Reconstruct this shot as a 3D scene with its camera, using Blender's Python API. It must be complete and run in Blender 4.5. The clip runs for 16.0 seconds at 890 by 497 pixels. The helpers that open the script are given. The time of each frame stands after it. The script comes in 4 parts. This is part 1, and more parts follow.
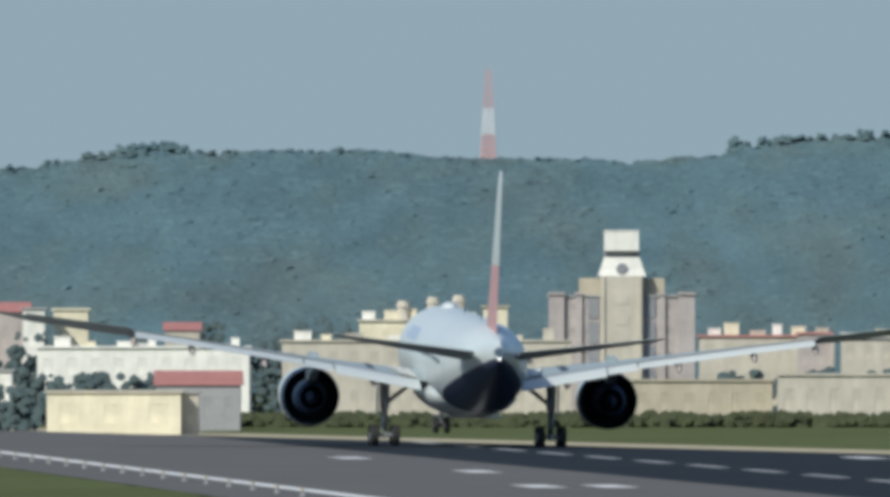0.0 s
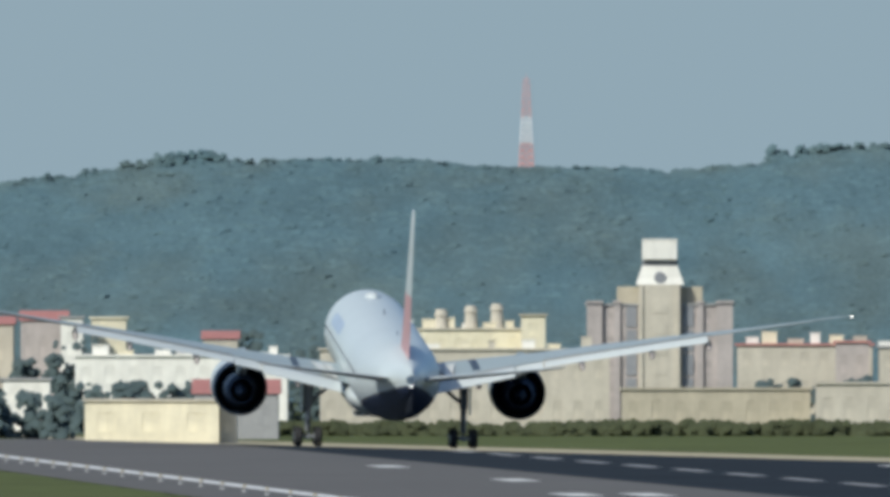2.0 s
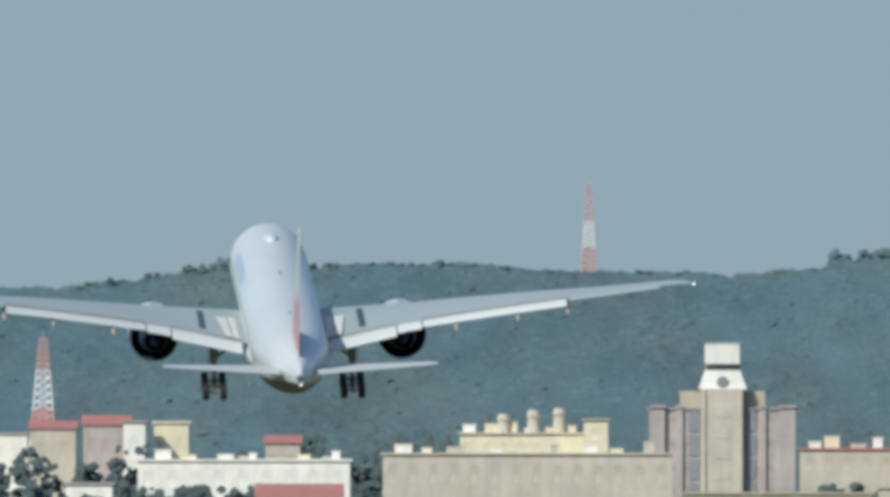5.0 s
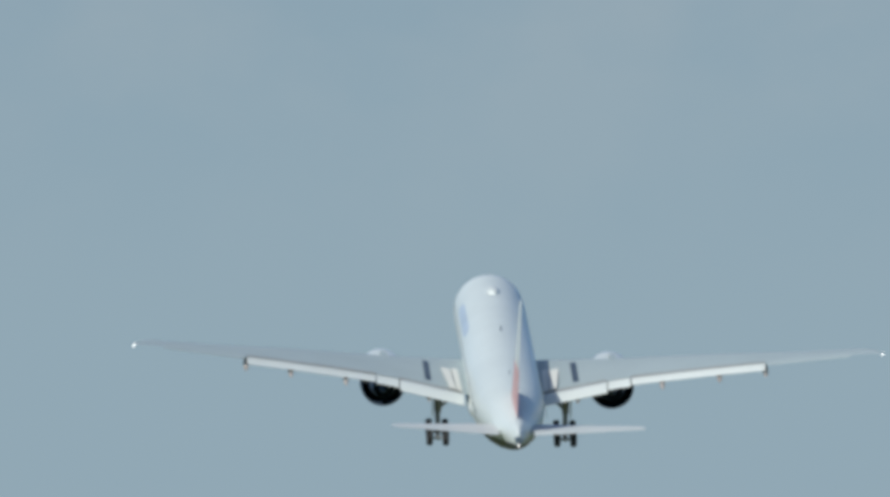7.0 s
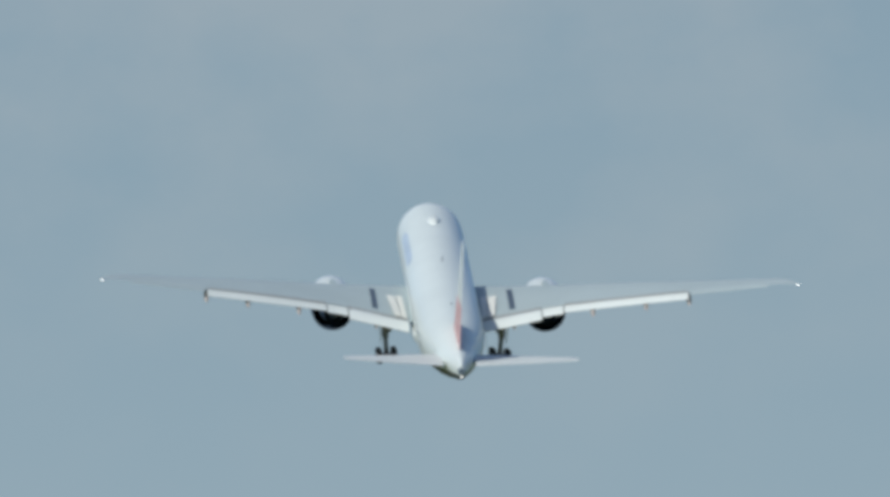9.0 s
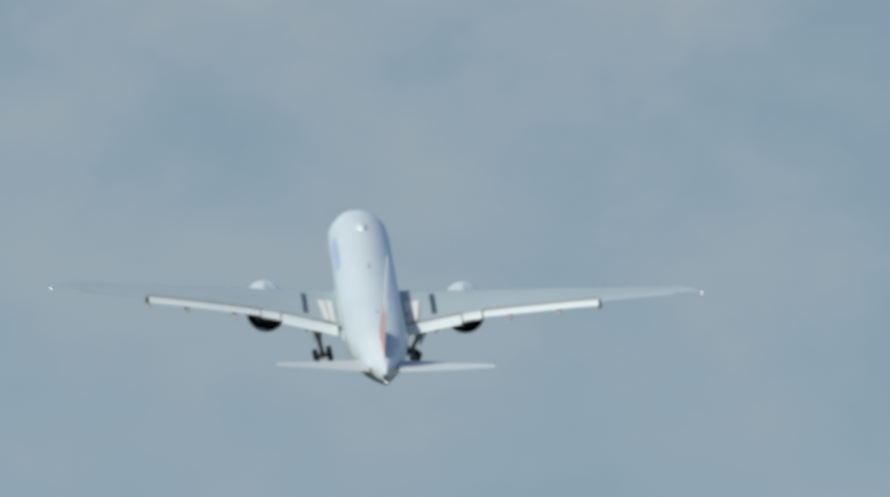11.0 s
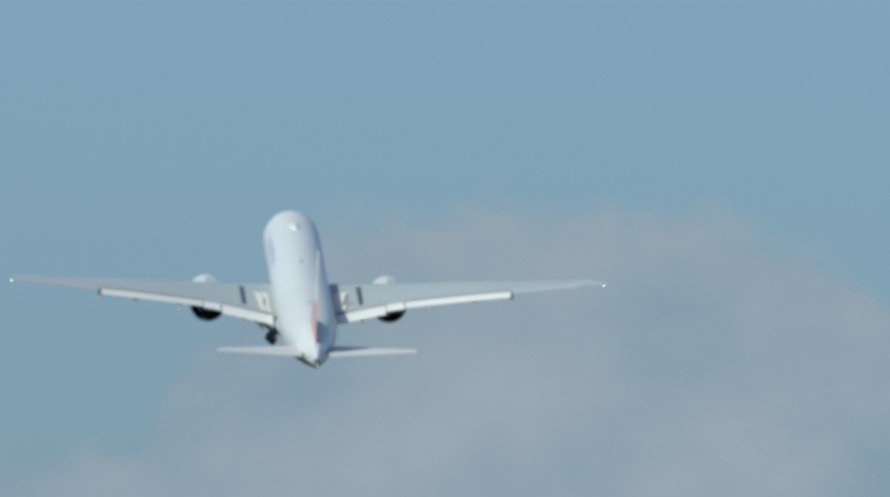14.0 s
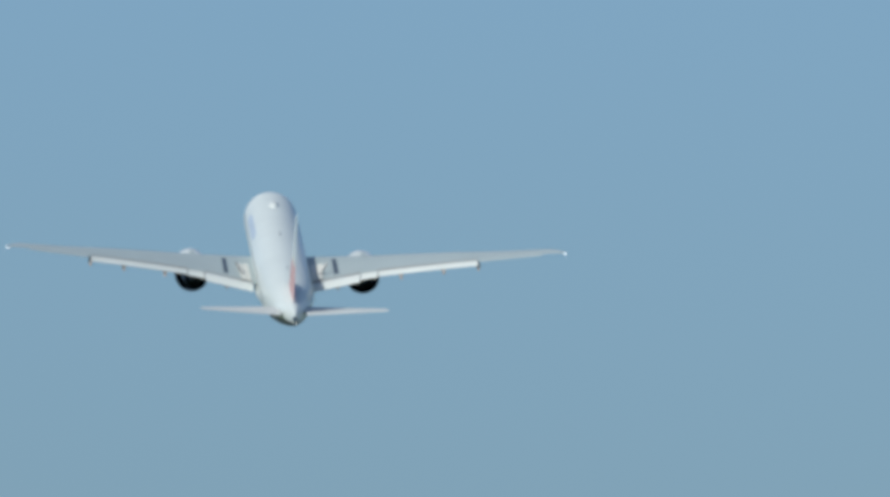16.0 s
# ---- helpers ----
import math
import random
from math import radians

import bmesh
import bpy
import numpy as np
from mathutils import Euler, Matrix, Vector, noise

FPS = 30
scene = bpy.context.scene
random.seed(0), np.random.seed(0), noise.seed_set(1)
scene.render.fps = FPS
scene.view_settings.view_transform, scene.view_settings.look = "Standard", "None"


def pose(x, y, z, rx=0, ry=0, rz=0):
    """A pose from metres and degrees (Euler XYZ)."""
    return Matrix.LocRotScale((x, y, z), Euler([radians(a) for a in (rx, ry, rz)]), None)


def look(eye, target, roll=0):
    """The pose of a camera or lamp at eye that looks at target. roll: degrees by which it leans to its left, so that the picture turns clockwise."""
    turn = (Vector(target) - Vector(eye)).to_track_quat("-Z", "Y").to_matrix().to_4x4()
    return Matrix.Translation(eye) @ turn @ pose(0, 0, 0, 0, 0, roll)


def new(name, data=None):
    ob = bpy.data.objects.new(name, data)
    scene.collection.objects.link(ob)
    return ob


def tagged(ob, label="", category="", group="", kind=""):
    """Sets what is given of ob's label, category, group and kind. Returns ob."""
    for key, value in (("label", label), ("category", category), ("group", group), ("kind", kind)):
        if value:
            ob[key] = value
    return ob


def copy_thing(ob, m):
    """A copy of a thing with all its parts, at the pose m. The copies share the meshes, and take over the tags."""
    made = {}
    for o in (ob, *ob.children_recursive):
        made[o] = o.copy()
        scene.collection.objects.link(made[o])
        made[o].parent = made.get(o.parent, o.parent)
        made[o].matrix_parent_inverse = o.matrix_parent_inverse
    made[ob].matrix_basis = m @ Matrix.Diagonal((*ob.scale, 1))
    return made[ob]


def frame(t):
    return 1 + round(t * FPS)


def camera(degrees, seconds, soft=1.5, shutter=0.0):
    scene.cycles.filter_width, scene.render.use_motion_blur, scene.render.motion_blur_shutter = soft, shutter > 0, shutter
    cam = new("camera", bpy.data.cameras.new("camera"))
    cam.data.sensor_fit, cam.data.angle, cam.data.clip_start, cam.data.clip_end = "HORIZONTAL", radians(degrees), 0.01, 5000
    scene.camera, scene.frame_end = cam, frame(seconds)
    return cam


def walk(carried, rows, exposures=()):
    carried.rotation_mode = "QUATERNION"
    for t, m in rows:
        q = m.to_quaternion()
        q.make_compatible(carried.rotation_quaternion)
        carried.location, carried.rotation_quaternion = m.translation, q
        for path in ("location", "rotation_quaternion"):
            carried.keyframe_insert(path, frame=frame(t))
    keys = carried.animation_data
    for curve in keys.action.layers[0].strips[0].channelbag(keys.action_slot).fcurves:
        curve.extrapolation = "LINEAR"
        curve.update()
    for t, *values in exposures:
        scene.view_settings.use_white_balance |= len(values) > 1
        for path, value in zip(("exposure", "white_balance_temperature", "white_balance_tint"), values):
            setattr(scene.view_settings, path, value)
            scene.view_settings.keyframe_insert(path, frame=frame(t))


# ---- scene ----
EYE = (0.0, 0.0, 8.7)
# seconds, heading to the left in degrees, tilt upwards in degrees
CAMERA_ROWS = [
    (0, 0.0000, 0.1341),
    (0.5, 0.0143, 0.1341),
    (1, 0.0390, 0.1364),
    (1.5, 0.0619, 0.1387),
    (2, 0.0768, 0.1513),
    (2.5, 0.0859, 0.1673),
    (3, 0.0917, 0.1902),
    (3.2, 0.0963, 0.1971),
    (5.3, 0.2647, 0.4503),
    (5.5, 0.3346, 0.5237),
    (6, 0.5890, 0.7139),
    (6.5, 0.7563, 0.8514),
    (7, 0.8422, 0.9752),
    (7.5, 0.8824, 1.1138),
    (8, 0.9030, 1.2066),
    (8.5, 0.9133, 1.3041),
    (9, 0.9167, 1.4519),
    (9.2, 0.9179, 1.5413),
    (11.3, 0.9465, 2.2494),
    (11.5, 0.9477, 2.3159),
    (12, 0.9511, 2.4912),
    (12.5, 0.9511, 2.6688),
    (13, 0.9511, 2.8407),
    (13.5, 0.9511, 3.0206),
    (14, 0.9511, 3.2544),
    (14.5, 0.9511, 3.4664),
    (15, 0.9511, 3.6383),
    (15.5, 0.9511, 3.7873),
    (16, 0.9511, 3.9156),
]

cam = camera(1.797, 16.0, soft=4.4)
walk(cam, [(t, pose(*EYE, 90 + tilt, 0, head)) for t, head, tilt in CAMERA_ROWS])

# ---- world and sun ----
SUN_TO = Vector((-0.50, -0.62, 0.60)).normalized()
sun_data = bpy.data.lights.new("sun", "SUN")
sun_data.energy, sun_data.angle, sun_data.color = 3.4, radians(0.6), (0.96, 0.95, 0.86)
sun = new("sun", sun_data)
sun.matrix_world = look((0, 0, 300), Vector((0, 0, 300)) - SUN_TO)


def make_world():
    world = bpy.data.worlds.new("sky")
    scene.world = world
    world.use_nodes = True
    nt = world.node_tree
    n, l = nt.nodes, nt.links
    n.clear()
    out, bg = n.new("ShaderNodeOutputWorld"), n.new("ShaderNodeBackground")
    sky = n.new("ShaderNodeTexSky")
    sky.sky_type, sky.sun_disc = "NISHITA", False
    sky.sun_elevation = math.asin(SUN_TO.z)
    sky.sun_rotation = math.atan2(SUN_TO.x, SUN_TO.y)
    sky.air_density, sky.dust_density, sky.ozone_density = 1.2, 1.5, 1.5
    # thin cloud and haze over the blue
    coord, sep = n.new("ShaderNodeTexCoord"), n.new("ShaderNodeSeparateXYZ")
    l.new(coord.outputs["Generated"], sep.inputs[0])
    mapping = n.new("ShaderNodeMapping")
    mapping.inputs["Scale"].default_value = (1.0, 1.0, 1.35)
    mapping.inputs["Location"].default_value = (0.37, 0.0, 0.113)
    l.new(coord.outputs["Generated"], mapping.inputs[0])
    puff = n.new("ShaderNodeTexNoise")
    puff.inputs["Scale"].default_value, puff.inputs["Detail"].default_value = 90.0, 7.0
    puff.inputs["Roughness"].default_value = 0.55
    l.new(mapping.outputs[0], puff.inputs["Vector"])
    # the cloud bank ends about three degrees up, with a ragged top
    top = n.new("ShaderNodeMath")
    top.operation = "MULTIPLY_ADD"
    top.inputs[1].default_value, top.inputs[2].default_value = 0.009, 0.0
    l.new(puff.outputs["Fac"], top.inputs[0])
    # it is domed: highest a little to the left of straight ahead
    side = n.new("ShaderNodeMath")
    side.operation = "ADD"
    side.inputs[1].default_value = 0.0128
    l.new(sep.outputs["X"], side.inputs[0])
    square = n.new("ShaderNodeMath")
    square.operation = "MULTIPLY"
    l.new(side.outputs[0], square.inputs[0])
    l.new(side.outputs[0], square.inputs[1])
    fourth = n.new("ShaderNodeMath")
    fourth.operation = "MULTIPLY"
    l.new(square.outputs[0], fourth.inputs[0])
    l.new(square.outputs[0], fourth.inputs[1])
    drop = n.new("ShaderNodeMath")
    drop.operation = "MULTIPLY"
    drop.inputs[1].default_value = 1.6e5
    l.new(fourth.outputs[0], drop.inputs[0])
    most = n.new("ShaderNodeMath")
    most.operation = "MINIMUM"
    most.inputs[1].default_value = 0.0075
    l.new(drop.outputs[0], most.inputs[0])
    dome = n.new("ShaderNodeMath")
    dome.operation = "ADD"
    l.new(most.outputs[0], dome.inputs[0])
    l.new(sep.outputs["Z"], dome.inputs[1])
    height = n.new("ShaderNodeMath")
    height.operation = "SUBTRACT"
    l.new(dome.outputs[0], height.inputs[0])
    l.new(top.outputs[0], height.inputs[1])
    bank = n.new("ShaderNodeMapRange")
    bank.interpolation_type = "SMOOTHSTEP"
    bank.inputs["From Min"].default_value, bank.inputs["From Max"].default_value = 0.0523, 0.0541
    bank.inputs["To Min"].default_value, bank.inputs["To Max"].default_value = 1.0, 0.0
    l.new(height.outputs[0], bank.inputs["Value"])
    shade = n.new("ShaderNodeValToRGB")
    shade.color_ramp.elements[0].position, shade.color_ramp.elements[0].color = 0.38, (2.30, 3.35, 4.20, 1)
    shade.color_ramp.elements[1].position, shade.color_ramp.elements[1].color = 0.62, (3.20, 3.90, 4.45, 1)
    l.new(puff.outputs["Fac"], shade.inputs[0])
    haze = n.new("ShaderNodeMapRange")
    haze.inputs["From Min"].default_value, haze.inputs["From Max"].default_value = 0.014, 0.046
    haze.inputs["To Min"].default_value, haze.inputs["To Max"].default_value = 1.0, 0.0
    l.new(sep.outputs["Z"], haze.inputs["Value"])
    cloud = n.new("ShaderNodeMix")
    cloud.data_type = "RGBA"
    l.new(haze.outputs[0], cloud.inputs[0])
    l.new(shade.outputs[0], cloud.inputs[6])
    cloud.inputs[7].default_value = (2.84, 3.91, 4.60, 1)
    tint = n.new("ShaderNodeMix")
    tint.data_type, tint.blend_type = "RGBA", "MULTIPLY"
    tint.inputs[0].default_value = 1.0
    l.new(sky.outputs[0], tint.inputs[6])
    aloft = n.new("ShaderNodeMapRange")
    aloft.inputs["From Min"].default_value, aloft.inputs["From Max"].default_value = 0.08, 0.40
    l.new(sep.outputs["Z"], aloft.inputs["Value"])
    sky_tint = n.new("ShaderNodeMix")        # blue tint low down; above, out of view, whiter sky added for neutral light
    sky_tint.data_type = "RGBA"
    l.new(aloft.outputs[0], sky_tint.inputs[0])
    sky_tint.inputs[6].default_value = (0.46, 0.69, 1.09, 1)
    sky_tint.inputs[7].default_value = (0.82, 0.86, 0.92, 1)
    l.new(sky_tint.outputs[2], tint.inputs[7])
    mix = n.new("ShaderNodeMix")
    mix.data_type = "RGBA"
    l.new(bank.outputs[0], mix.inputs[0])
    l.new(tint.outputs[2], mix.inputs[6])
    l.new(cloud.outputs[2], mix.inputs[7])
    l.new(mix.outputs[2], bg.inputs["Color"])
    bg.inputs["Strength"].default_value = 0.1
    l.new(bg.outputs[0], out.inputs[0])


make_world()

# ---- materials ----


def material(name, colour, rough=0.6, metal=0.0, vary=0.12, scale=1.0, bump=0.0, random_piece=0.0, coat=0.0, gloss=0.5):
    """Paint or stone with two scales of variation in object space."""
    m = bpy.data.materials.new(name)
    m.use_nodes = True
    n, l = m.node_tree.nodes, m.node_tree.links
    b = n["Principled BSDF"]
    b.inputs["Roughness"].default_value, b.inputs["Metallic"].default_value = rough, metal
    b.inputs["Coat Weight"].default_value, b.inputs["Specular IOR Level"].default_value = coat, gloss
    coord = n.new("ShaderNodeTexCoord")
    big, small = n.new("ShaderNodeTexNoise"), n.new("ShaderNodeTexNoise")
    big.inputs["Scale"].default_value, small.inputs["Scale"].default_value = 0.25 * scale, 3.0 * scale
    big.inputs["Detail"].default_value = small.inputs["Detail"].default_value = 4.0
    l.new(coord.outputs["Object"], big.inputs["Vector"])
    l.new(coord.outputs["Object"], small.inputs["Vector"])
    add = n.new("ShaderNodeMath")
    add.operation = "ADD"
    l.new(big.outputs["Fac"], add.inputs[0])
    l.new(small.outputs["Fac"], add.inputs[1])
    value = n.new("ShaderNodeMapRange")
    value.inputs["From Min"].default_value, value.inputs["From Max"].default_value = 0.6, 1.4
    value.inputs["To Min"].default_value, value.inputs["To Max"].default_value = 1 - vary, 1 + vary
    l.new(add.outputs[0], value.inputs["Value"])
    hsv = n.new("ShaderNodeHueSaturation")
    hsv.inputs["Color"].default_value = (*colour, 1)
    last = value.outputs[0]
    if random_piece:
        info = n.new("ShaderNodeNewGeometry")
        piece = n.new("ShaderNodeMapRange")
        piece.inputs["To Min"].default_value, piece.inputs["To Max"].default_value = 1 - random_piece, 1 + random_piece
        l.new(info.outputs["Random Per Island"], piece.inputs["Value"])
        mul = n.new("ShaderNodeMath")
        mul.operation = "MULTIPLY"
        l.new(last, mul.inputs[0])
        l.new(piece.outputs[0], mul.inputs[1])
        last = mul.outputs[0]
    l.new(last, hsv.inputs["Value"])
    l.new(hsv.outputs[0], b.inputs["Base Color"])
    if bump:
        bp = n.new("ShaderNodeBump")
        bp.inputs["Strength"].default_value, bp.inputs["Distance"].default_value = bump, 0.05
        l.new(small.outputs["Fac"], bp.inputs["Height"])
        l.new(bp.outputs[0], b.inputs["Normal"])
    return m


def weathered(m, amount=0.10):
    """Old render: blotches some metres wide and narrow streaks running down."""
    n, l = m.node_tree.nodes, m.node_tree.links
    b = n["Principled BSDF"]
    paint = b.inputs["Base Color"].links[0].from_socket
    coord = n.new("ShaderNodeTexCoord")
    last = paint
    for size, strength in (((0.35, 0.35, 0.35), amount), ((1.1, 1.1, 0.16), amount * 0.8)):
        mapping, blot, tone = n.new("ShaderNodeMapping"), n.new("ShaderNodeTexNoise"), n.new("ShaderNodeMapRange")
        mapping.inputs["Scale"].default_value = size
        blot.inputs["Scale"].default_value, blot.inputs["Detail"].default_value = 1.0, 3.0
        tone.inputs["From Min"].default_value, tone.inputs["From Max"].default_value = 0.32, 0.68
        tone.inputs["To Min"].default_value, tone.inputs["To Max"].default_value = 1 - strength, 1 + strength * 0.5
        mix = n.new("ShaderNodeMix")
        mix.data_type, mix.blend_type = "RGBA", "MULTIPLY"
        mix.inputs[0].default_value = 1.0
        l.new(coord.outputs["Object"], mapping.inputs[0])
        l.new(mapping.outputs[0], blot.inputs["Vector"])
        l.new(blot.outputs["Fac"], tone.inputs["Value"])
        l.new(last, mix.inputs[6])
        l.new(tone.outputs[0], mix.inputs[7])
        last = mix.outputs[2]
    l.new(last, b.inputs["Base Color"])
    return m


def patchy(m, other, size=0.06):
    """Stands of another kind of tree among the first, some tens of metres wide."""
    n, l = m.node_tree.nodes, m.node_tree.links
    coord, stand, edge, mix = n.new("ShaderNodeTexCoord"), n.new("ShaderNodeTexNoise"), n.new("ShaderNodeMapRange"), n.new("ShaderNodeMix")
    hsv = [k for k in n if k.type == "HUE_SAT"][0]
    stand.inputs["Scale"].default_value, stand.inputs["Detail"].default_value = size, 4.0
    edge.inputs["From Min"].default_value, edge.inputs["From Max"].default_value = 0.40, 0.62
    mix.data_type = "RGBA"
    mix.inputs[6].default_value, mix.inputs[7].default_value = hsv.inputs["Color"].default_value, (*other, 1)
    l.new(coord.outputs["Object"], stand.inputs["Vector"])
    l.new(stand.outputs["Fac"], edge.inputs["Value"])
    l.new(edge.outputs[0], mix.inputs[0])
    l.new(mix.outputs[2], hsv.inputs["Color"])
    # stands and gullies run down the slope
    slope = n.new("ShaderNodeMapping")
    slope.inputs["Scale"].default_value = (1.0, 0.05, 1.0)
    l.new(coord.outputs["Object"], slope.inputs[0])
    for k in n:
        if k.type == "TEX_NOISE":
            l.new(slope.outputs[0], k.inputs["Vector"])
    return m


def leafy(m, share=0.3):
    """Lets part of the light through, as leaves do."""
    n, l = m.node_tree.nodes, m.node_tree.links
    b = n["Principled BSDF"]
    through_leaf, mix = n.new("ShaderNodeBsdfTranslucent"), n.new("ShaderNodeMixShader")
    l.new(b.inputs["Base Color"].links[0].from_socket, through_leaf.inputs["Color"])
    mix.inputs[0].default_value = share
    l.new(b.outputs[0], mix.inputs[1])
    l.new(through_leaf.outputs[0], mix.inputs[2])
    l.new(mix.outputs[0], n["Material Output"].inputs["Surface"])
    return m


def glowing(name, colour, strength):
    m = bpy.data.materials.new(name)
    m.use_nodes = True
    b = m.node_tree.nodes["Principled BSDF"]
    b.inputs["Base Color"].default_value = (*colour, 1)
    b.inputs["Emission Color"].default_value = (*colour, 1)
    b.inputs["Emission Strength"].default_value = strength
    return m


WHITE = material("white_paint", (0.67, 0.715, 0.70), 0.32, vary=0.04, coat=0.3)
SLOT = material("slot_shade_paint", (0.30, 0.29, 0.28), 0.6, vary=0.1)
PANEL = material("root_panel_paint", (0.74, 0.74, 0.69), 0.4, vary=0.06)
GREY = material("grey_wing_paint", (0.37, 0.44, 0.455), 0.45, vary=0.06)
# the red is washed towards pink, with distance haze in it
RED = material("red_paint", (0.57, 0.31, 0.31), 0.35, vary=0.05)


def livery():
    """White paint over a navy belly, whose edge sweeps up towards the tail."""
    m = material("livery", (0.615, 0.675, 0.675), 0.32, vary=0.05)
    n, l = m.node_tree.nodes, m.node_tree.links
    b = n["Principled BSDF"]
    white = b.inputs["Base Color"].links[0].from_socket
    coord, sep = n.new("ShaderNodeTexCoord"), n.new("ShaderNodeSeparateXYZ")
    l.new(coord.outputs["Object"], sep.inputs[0])
    edge = n.new("ShaderNodeMapRange")
    edge.inputs["From Min"].default_value, edge.inputs["From Max"].default_value = -36.0, -12.0
    edge.inputs["To Min"].default_value, edge.inputs["To Max"].default_value = 6.6, 3.5
    l.new(sep.outputs["Y"], edge.inputs["Value"])
    under = n.new("ShaderNodeMath")
    under.operation = "LESS_THAN"
    l.new(sep.outputs["Z"], under.inputs[0])
    l.new(edge.outputs[0], under.inputs[1])
    mix = n.new("ShaderNodeMix")
    mix.data_type = "RGBA"
    l.new(under.outputs[0], mix.inputs[0])
    l.new(white, mix.inputs[6])
    mix.inputs[7].default_value = (0.028, 0.042, 0.085, 1)
    l.new(mix.outputs[2], b.inputs["Base Color"])
    return m


LIVERY = livery()
STEEL = material("gear_steel", (0.30, 0.31, 0.32), 0.4, 0.5, vary=0.15)
# metal colour raised and blued to include haze
HOT_METAL = material("burnt_metal", (0.12, 0.17, 0.23), 0.55, 0.3, vary=0.2)
NACELLE = material("navy_nacelle_metal", (0.040, 0.068, 0.118), 0.7, 0.0, vary=0.25, gloss=0.2)
# dark colour likewise lifted towards blue by painted-in haze
DARK = material("dark_duct", (0.060, 0.088, 0.13), 0.6, vary=0.2)
RUBBER = material("tyre_rubber", (0.022, 0.022, 0.024), 0.85, vary=0.2, bump=0.2)
LAMP_WHITE = glowing("white_lamp", (1.0, 0.97, 0.9), 4.0)

CREAM = weathered(material("cream_render", (0.84, 0.77, 0.58), 0.85, vary=0.07, scale=0.6))
PALE = weathered(material("pale_render", (0.58, 0.535, 0.445), 0.85, vary=0.08, scale=0.6))
WHITEWASH = weathered(material("white_render", (0.88, 0.86, 0.79), 0.85, vary=0.05, scale=0.6))
PINK = weathered(material("pinkish_render", (0.47, 0.42, 0.40), 0.85, vary=0.12, scale=0.6))
OCHRE = weathered(material("ochre_render", (0.50, 0.45, 0.345), 0.85, vary=0.10, scale=0.6))
TILE_RED = material("red_roof", (0.46, 0.20, 0.18), 0.8, vary=0.15)
ROOF_GREY = material("grey_roof", (0.36, 0.36, 0.36), 0.8, vary=0.15)
GLASS = material("window_glass", (0.06, 0.08, 0.10), 0.15, vary=0.1)
STRIP = material("grey_blue_window_and_shade", (0.27, 0.28, 0.30), 0.4, vary=0.15)
TAIL_GREY = material("pale_grey_paint", (0.55, 0.59, 0.59), 0.4, vary=0.05)
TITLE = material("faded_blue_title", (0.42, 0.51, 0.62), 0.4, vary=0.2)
# both mast paints are paled to include the haze in front of them
MAST_RED = material("mast_red", (0.60, 0.36, 0.345), 0.6, vary=0.1)
MAST_WHITE = material("mast_white", (0.69, 0.71, 0.71), 0.6, vary=0.1)
# leaf green lightened towards blue-grey to carry the haze before the trees
LEAF = leafy(material("haze_tinted_foliage", (0.165, 0.228, 0.232), 0.9, vary=0.15, scale=0.4, random_piece=0.06, gloss=0.05), 0.4)
# distance haze is mixed into the woods' blue-teal base colours
WOODS = leafy(patchy(material("haze_tinted_woods", (0.172, 0.285, 0.322), 1.0, vary=0.22, scale=0.5, random_piece=0.07, gloss=0.0), (0.190, 0.278, 0.288)), 0.3)
HEDGE = leafy(material("hedge_leaf", (0.160, 0.185, 0.105), 0.9, vary=0.2, scale=0.4, random_piece=0.08, gloss=0.05), 0.5)
ASPHALT = material("asphalt", (0.145, 0.143, 0.142), 1.0, vary=0.12, scale=0.25, gloss=0.05)
RUBBERED = material("rubbered_asphalt", (0.027, 0.034, 0.043), 1.0, vary=0.3, scale=0.2, gloss=0.05)
WORN = material("worn_marking_paint", (0.46, 0.47, 0.48), 0.8, vary=0.25, scale=0.6, gloss=0.1)
MARKING = material("marking_paint", (0.78, 0.78, 0.76), 0.7, vary=0.12, scale=0.5)
GRAVEL = material("dry_verge", (0.46, 0.41, 0.29), 1.0, vary=0.2, scale=0.15, gloss=0.05)
GRASS = material("grass", (0.105, 0.125, 0.050), 0.95, vary=0.35, scale=0.15, bump=0.4, gloss=0.05)

# ---- mesh helpers ----


def part(name, bm, mats, parent=None, label="", smooth=0.0):
    """One mesh object from a bmesh, as a thing or as a part under parent."""
    me = bpy.data.meshes.new(name)
    bmesh.ops.recalc_face_normals(bm, faces=bm.faces)
    if smooth:
        for f in bm.faces:
            f.smooth = True
        for e in bm.edges:
            if len(e.link_faces) == 2 and e.calc_face_angle(0) > radians(smooth):
                e.smooth = False
    bm.to_mesh(me)
    bm.free()
    for m in mats if isinstance(mats, (list, tuple)) else [mats]:
        me.materials.append(m)
    ob = new(name, me)
    ob.parent = parent
    if label:
        ob["label"] = label
    return ob


def loft(rings, closed=True, caps=True):
    bm = bmesh.new()
    vs = [[bm.verts.new(p) for p in ring] for ring in rings]
    for a, b in zip(vs, vs[1:]):
        k = len(a)
        for i in range(k if closed else k - 1):
            bm.faces.new((a[i], a[(i + 1) % k], b[(i + 1) % k], b[i]))
    if caps:
        bm.faces.new(vs[0])
        bm.faces.new(vs[-1])
    return bm


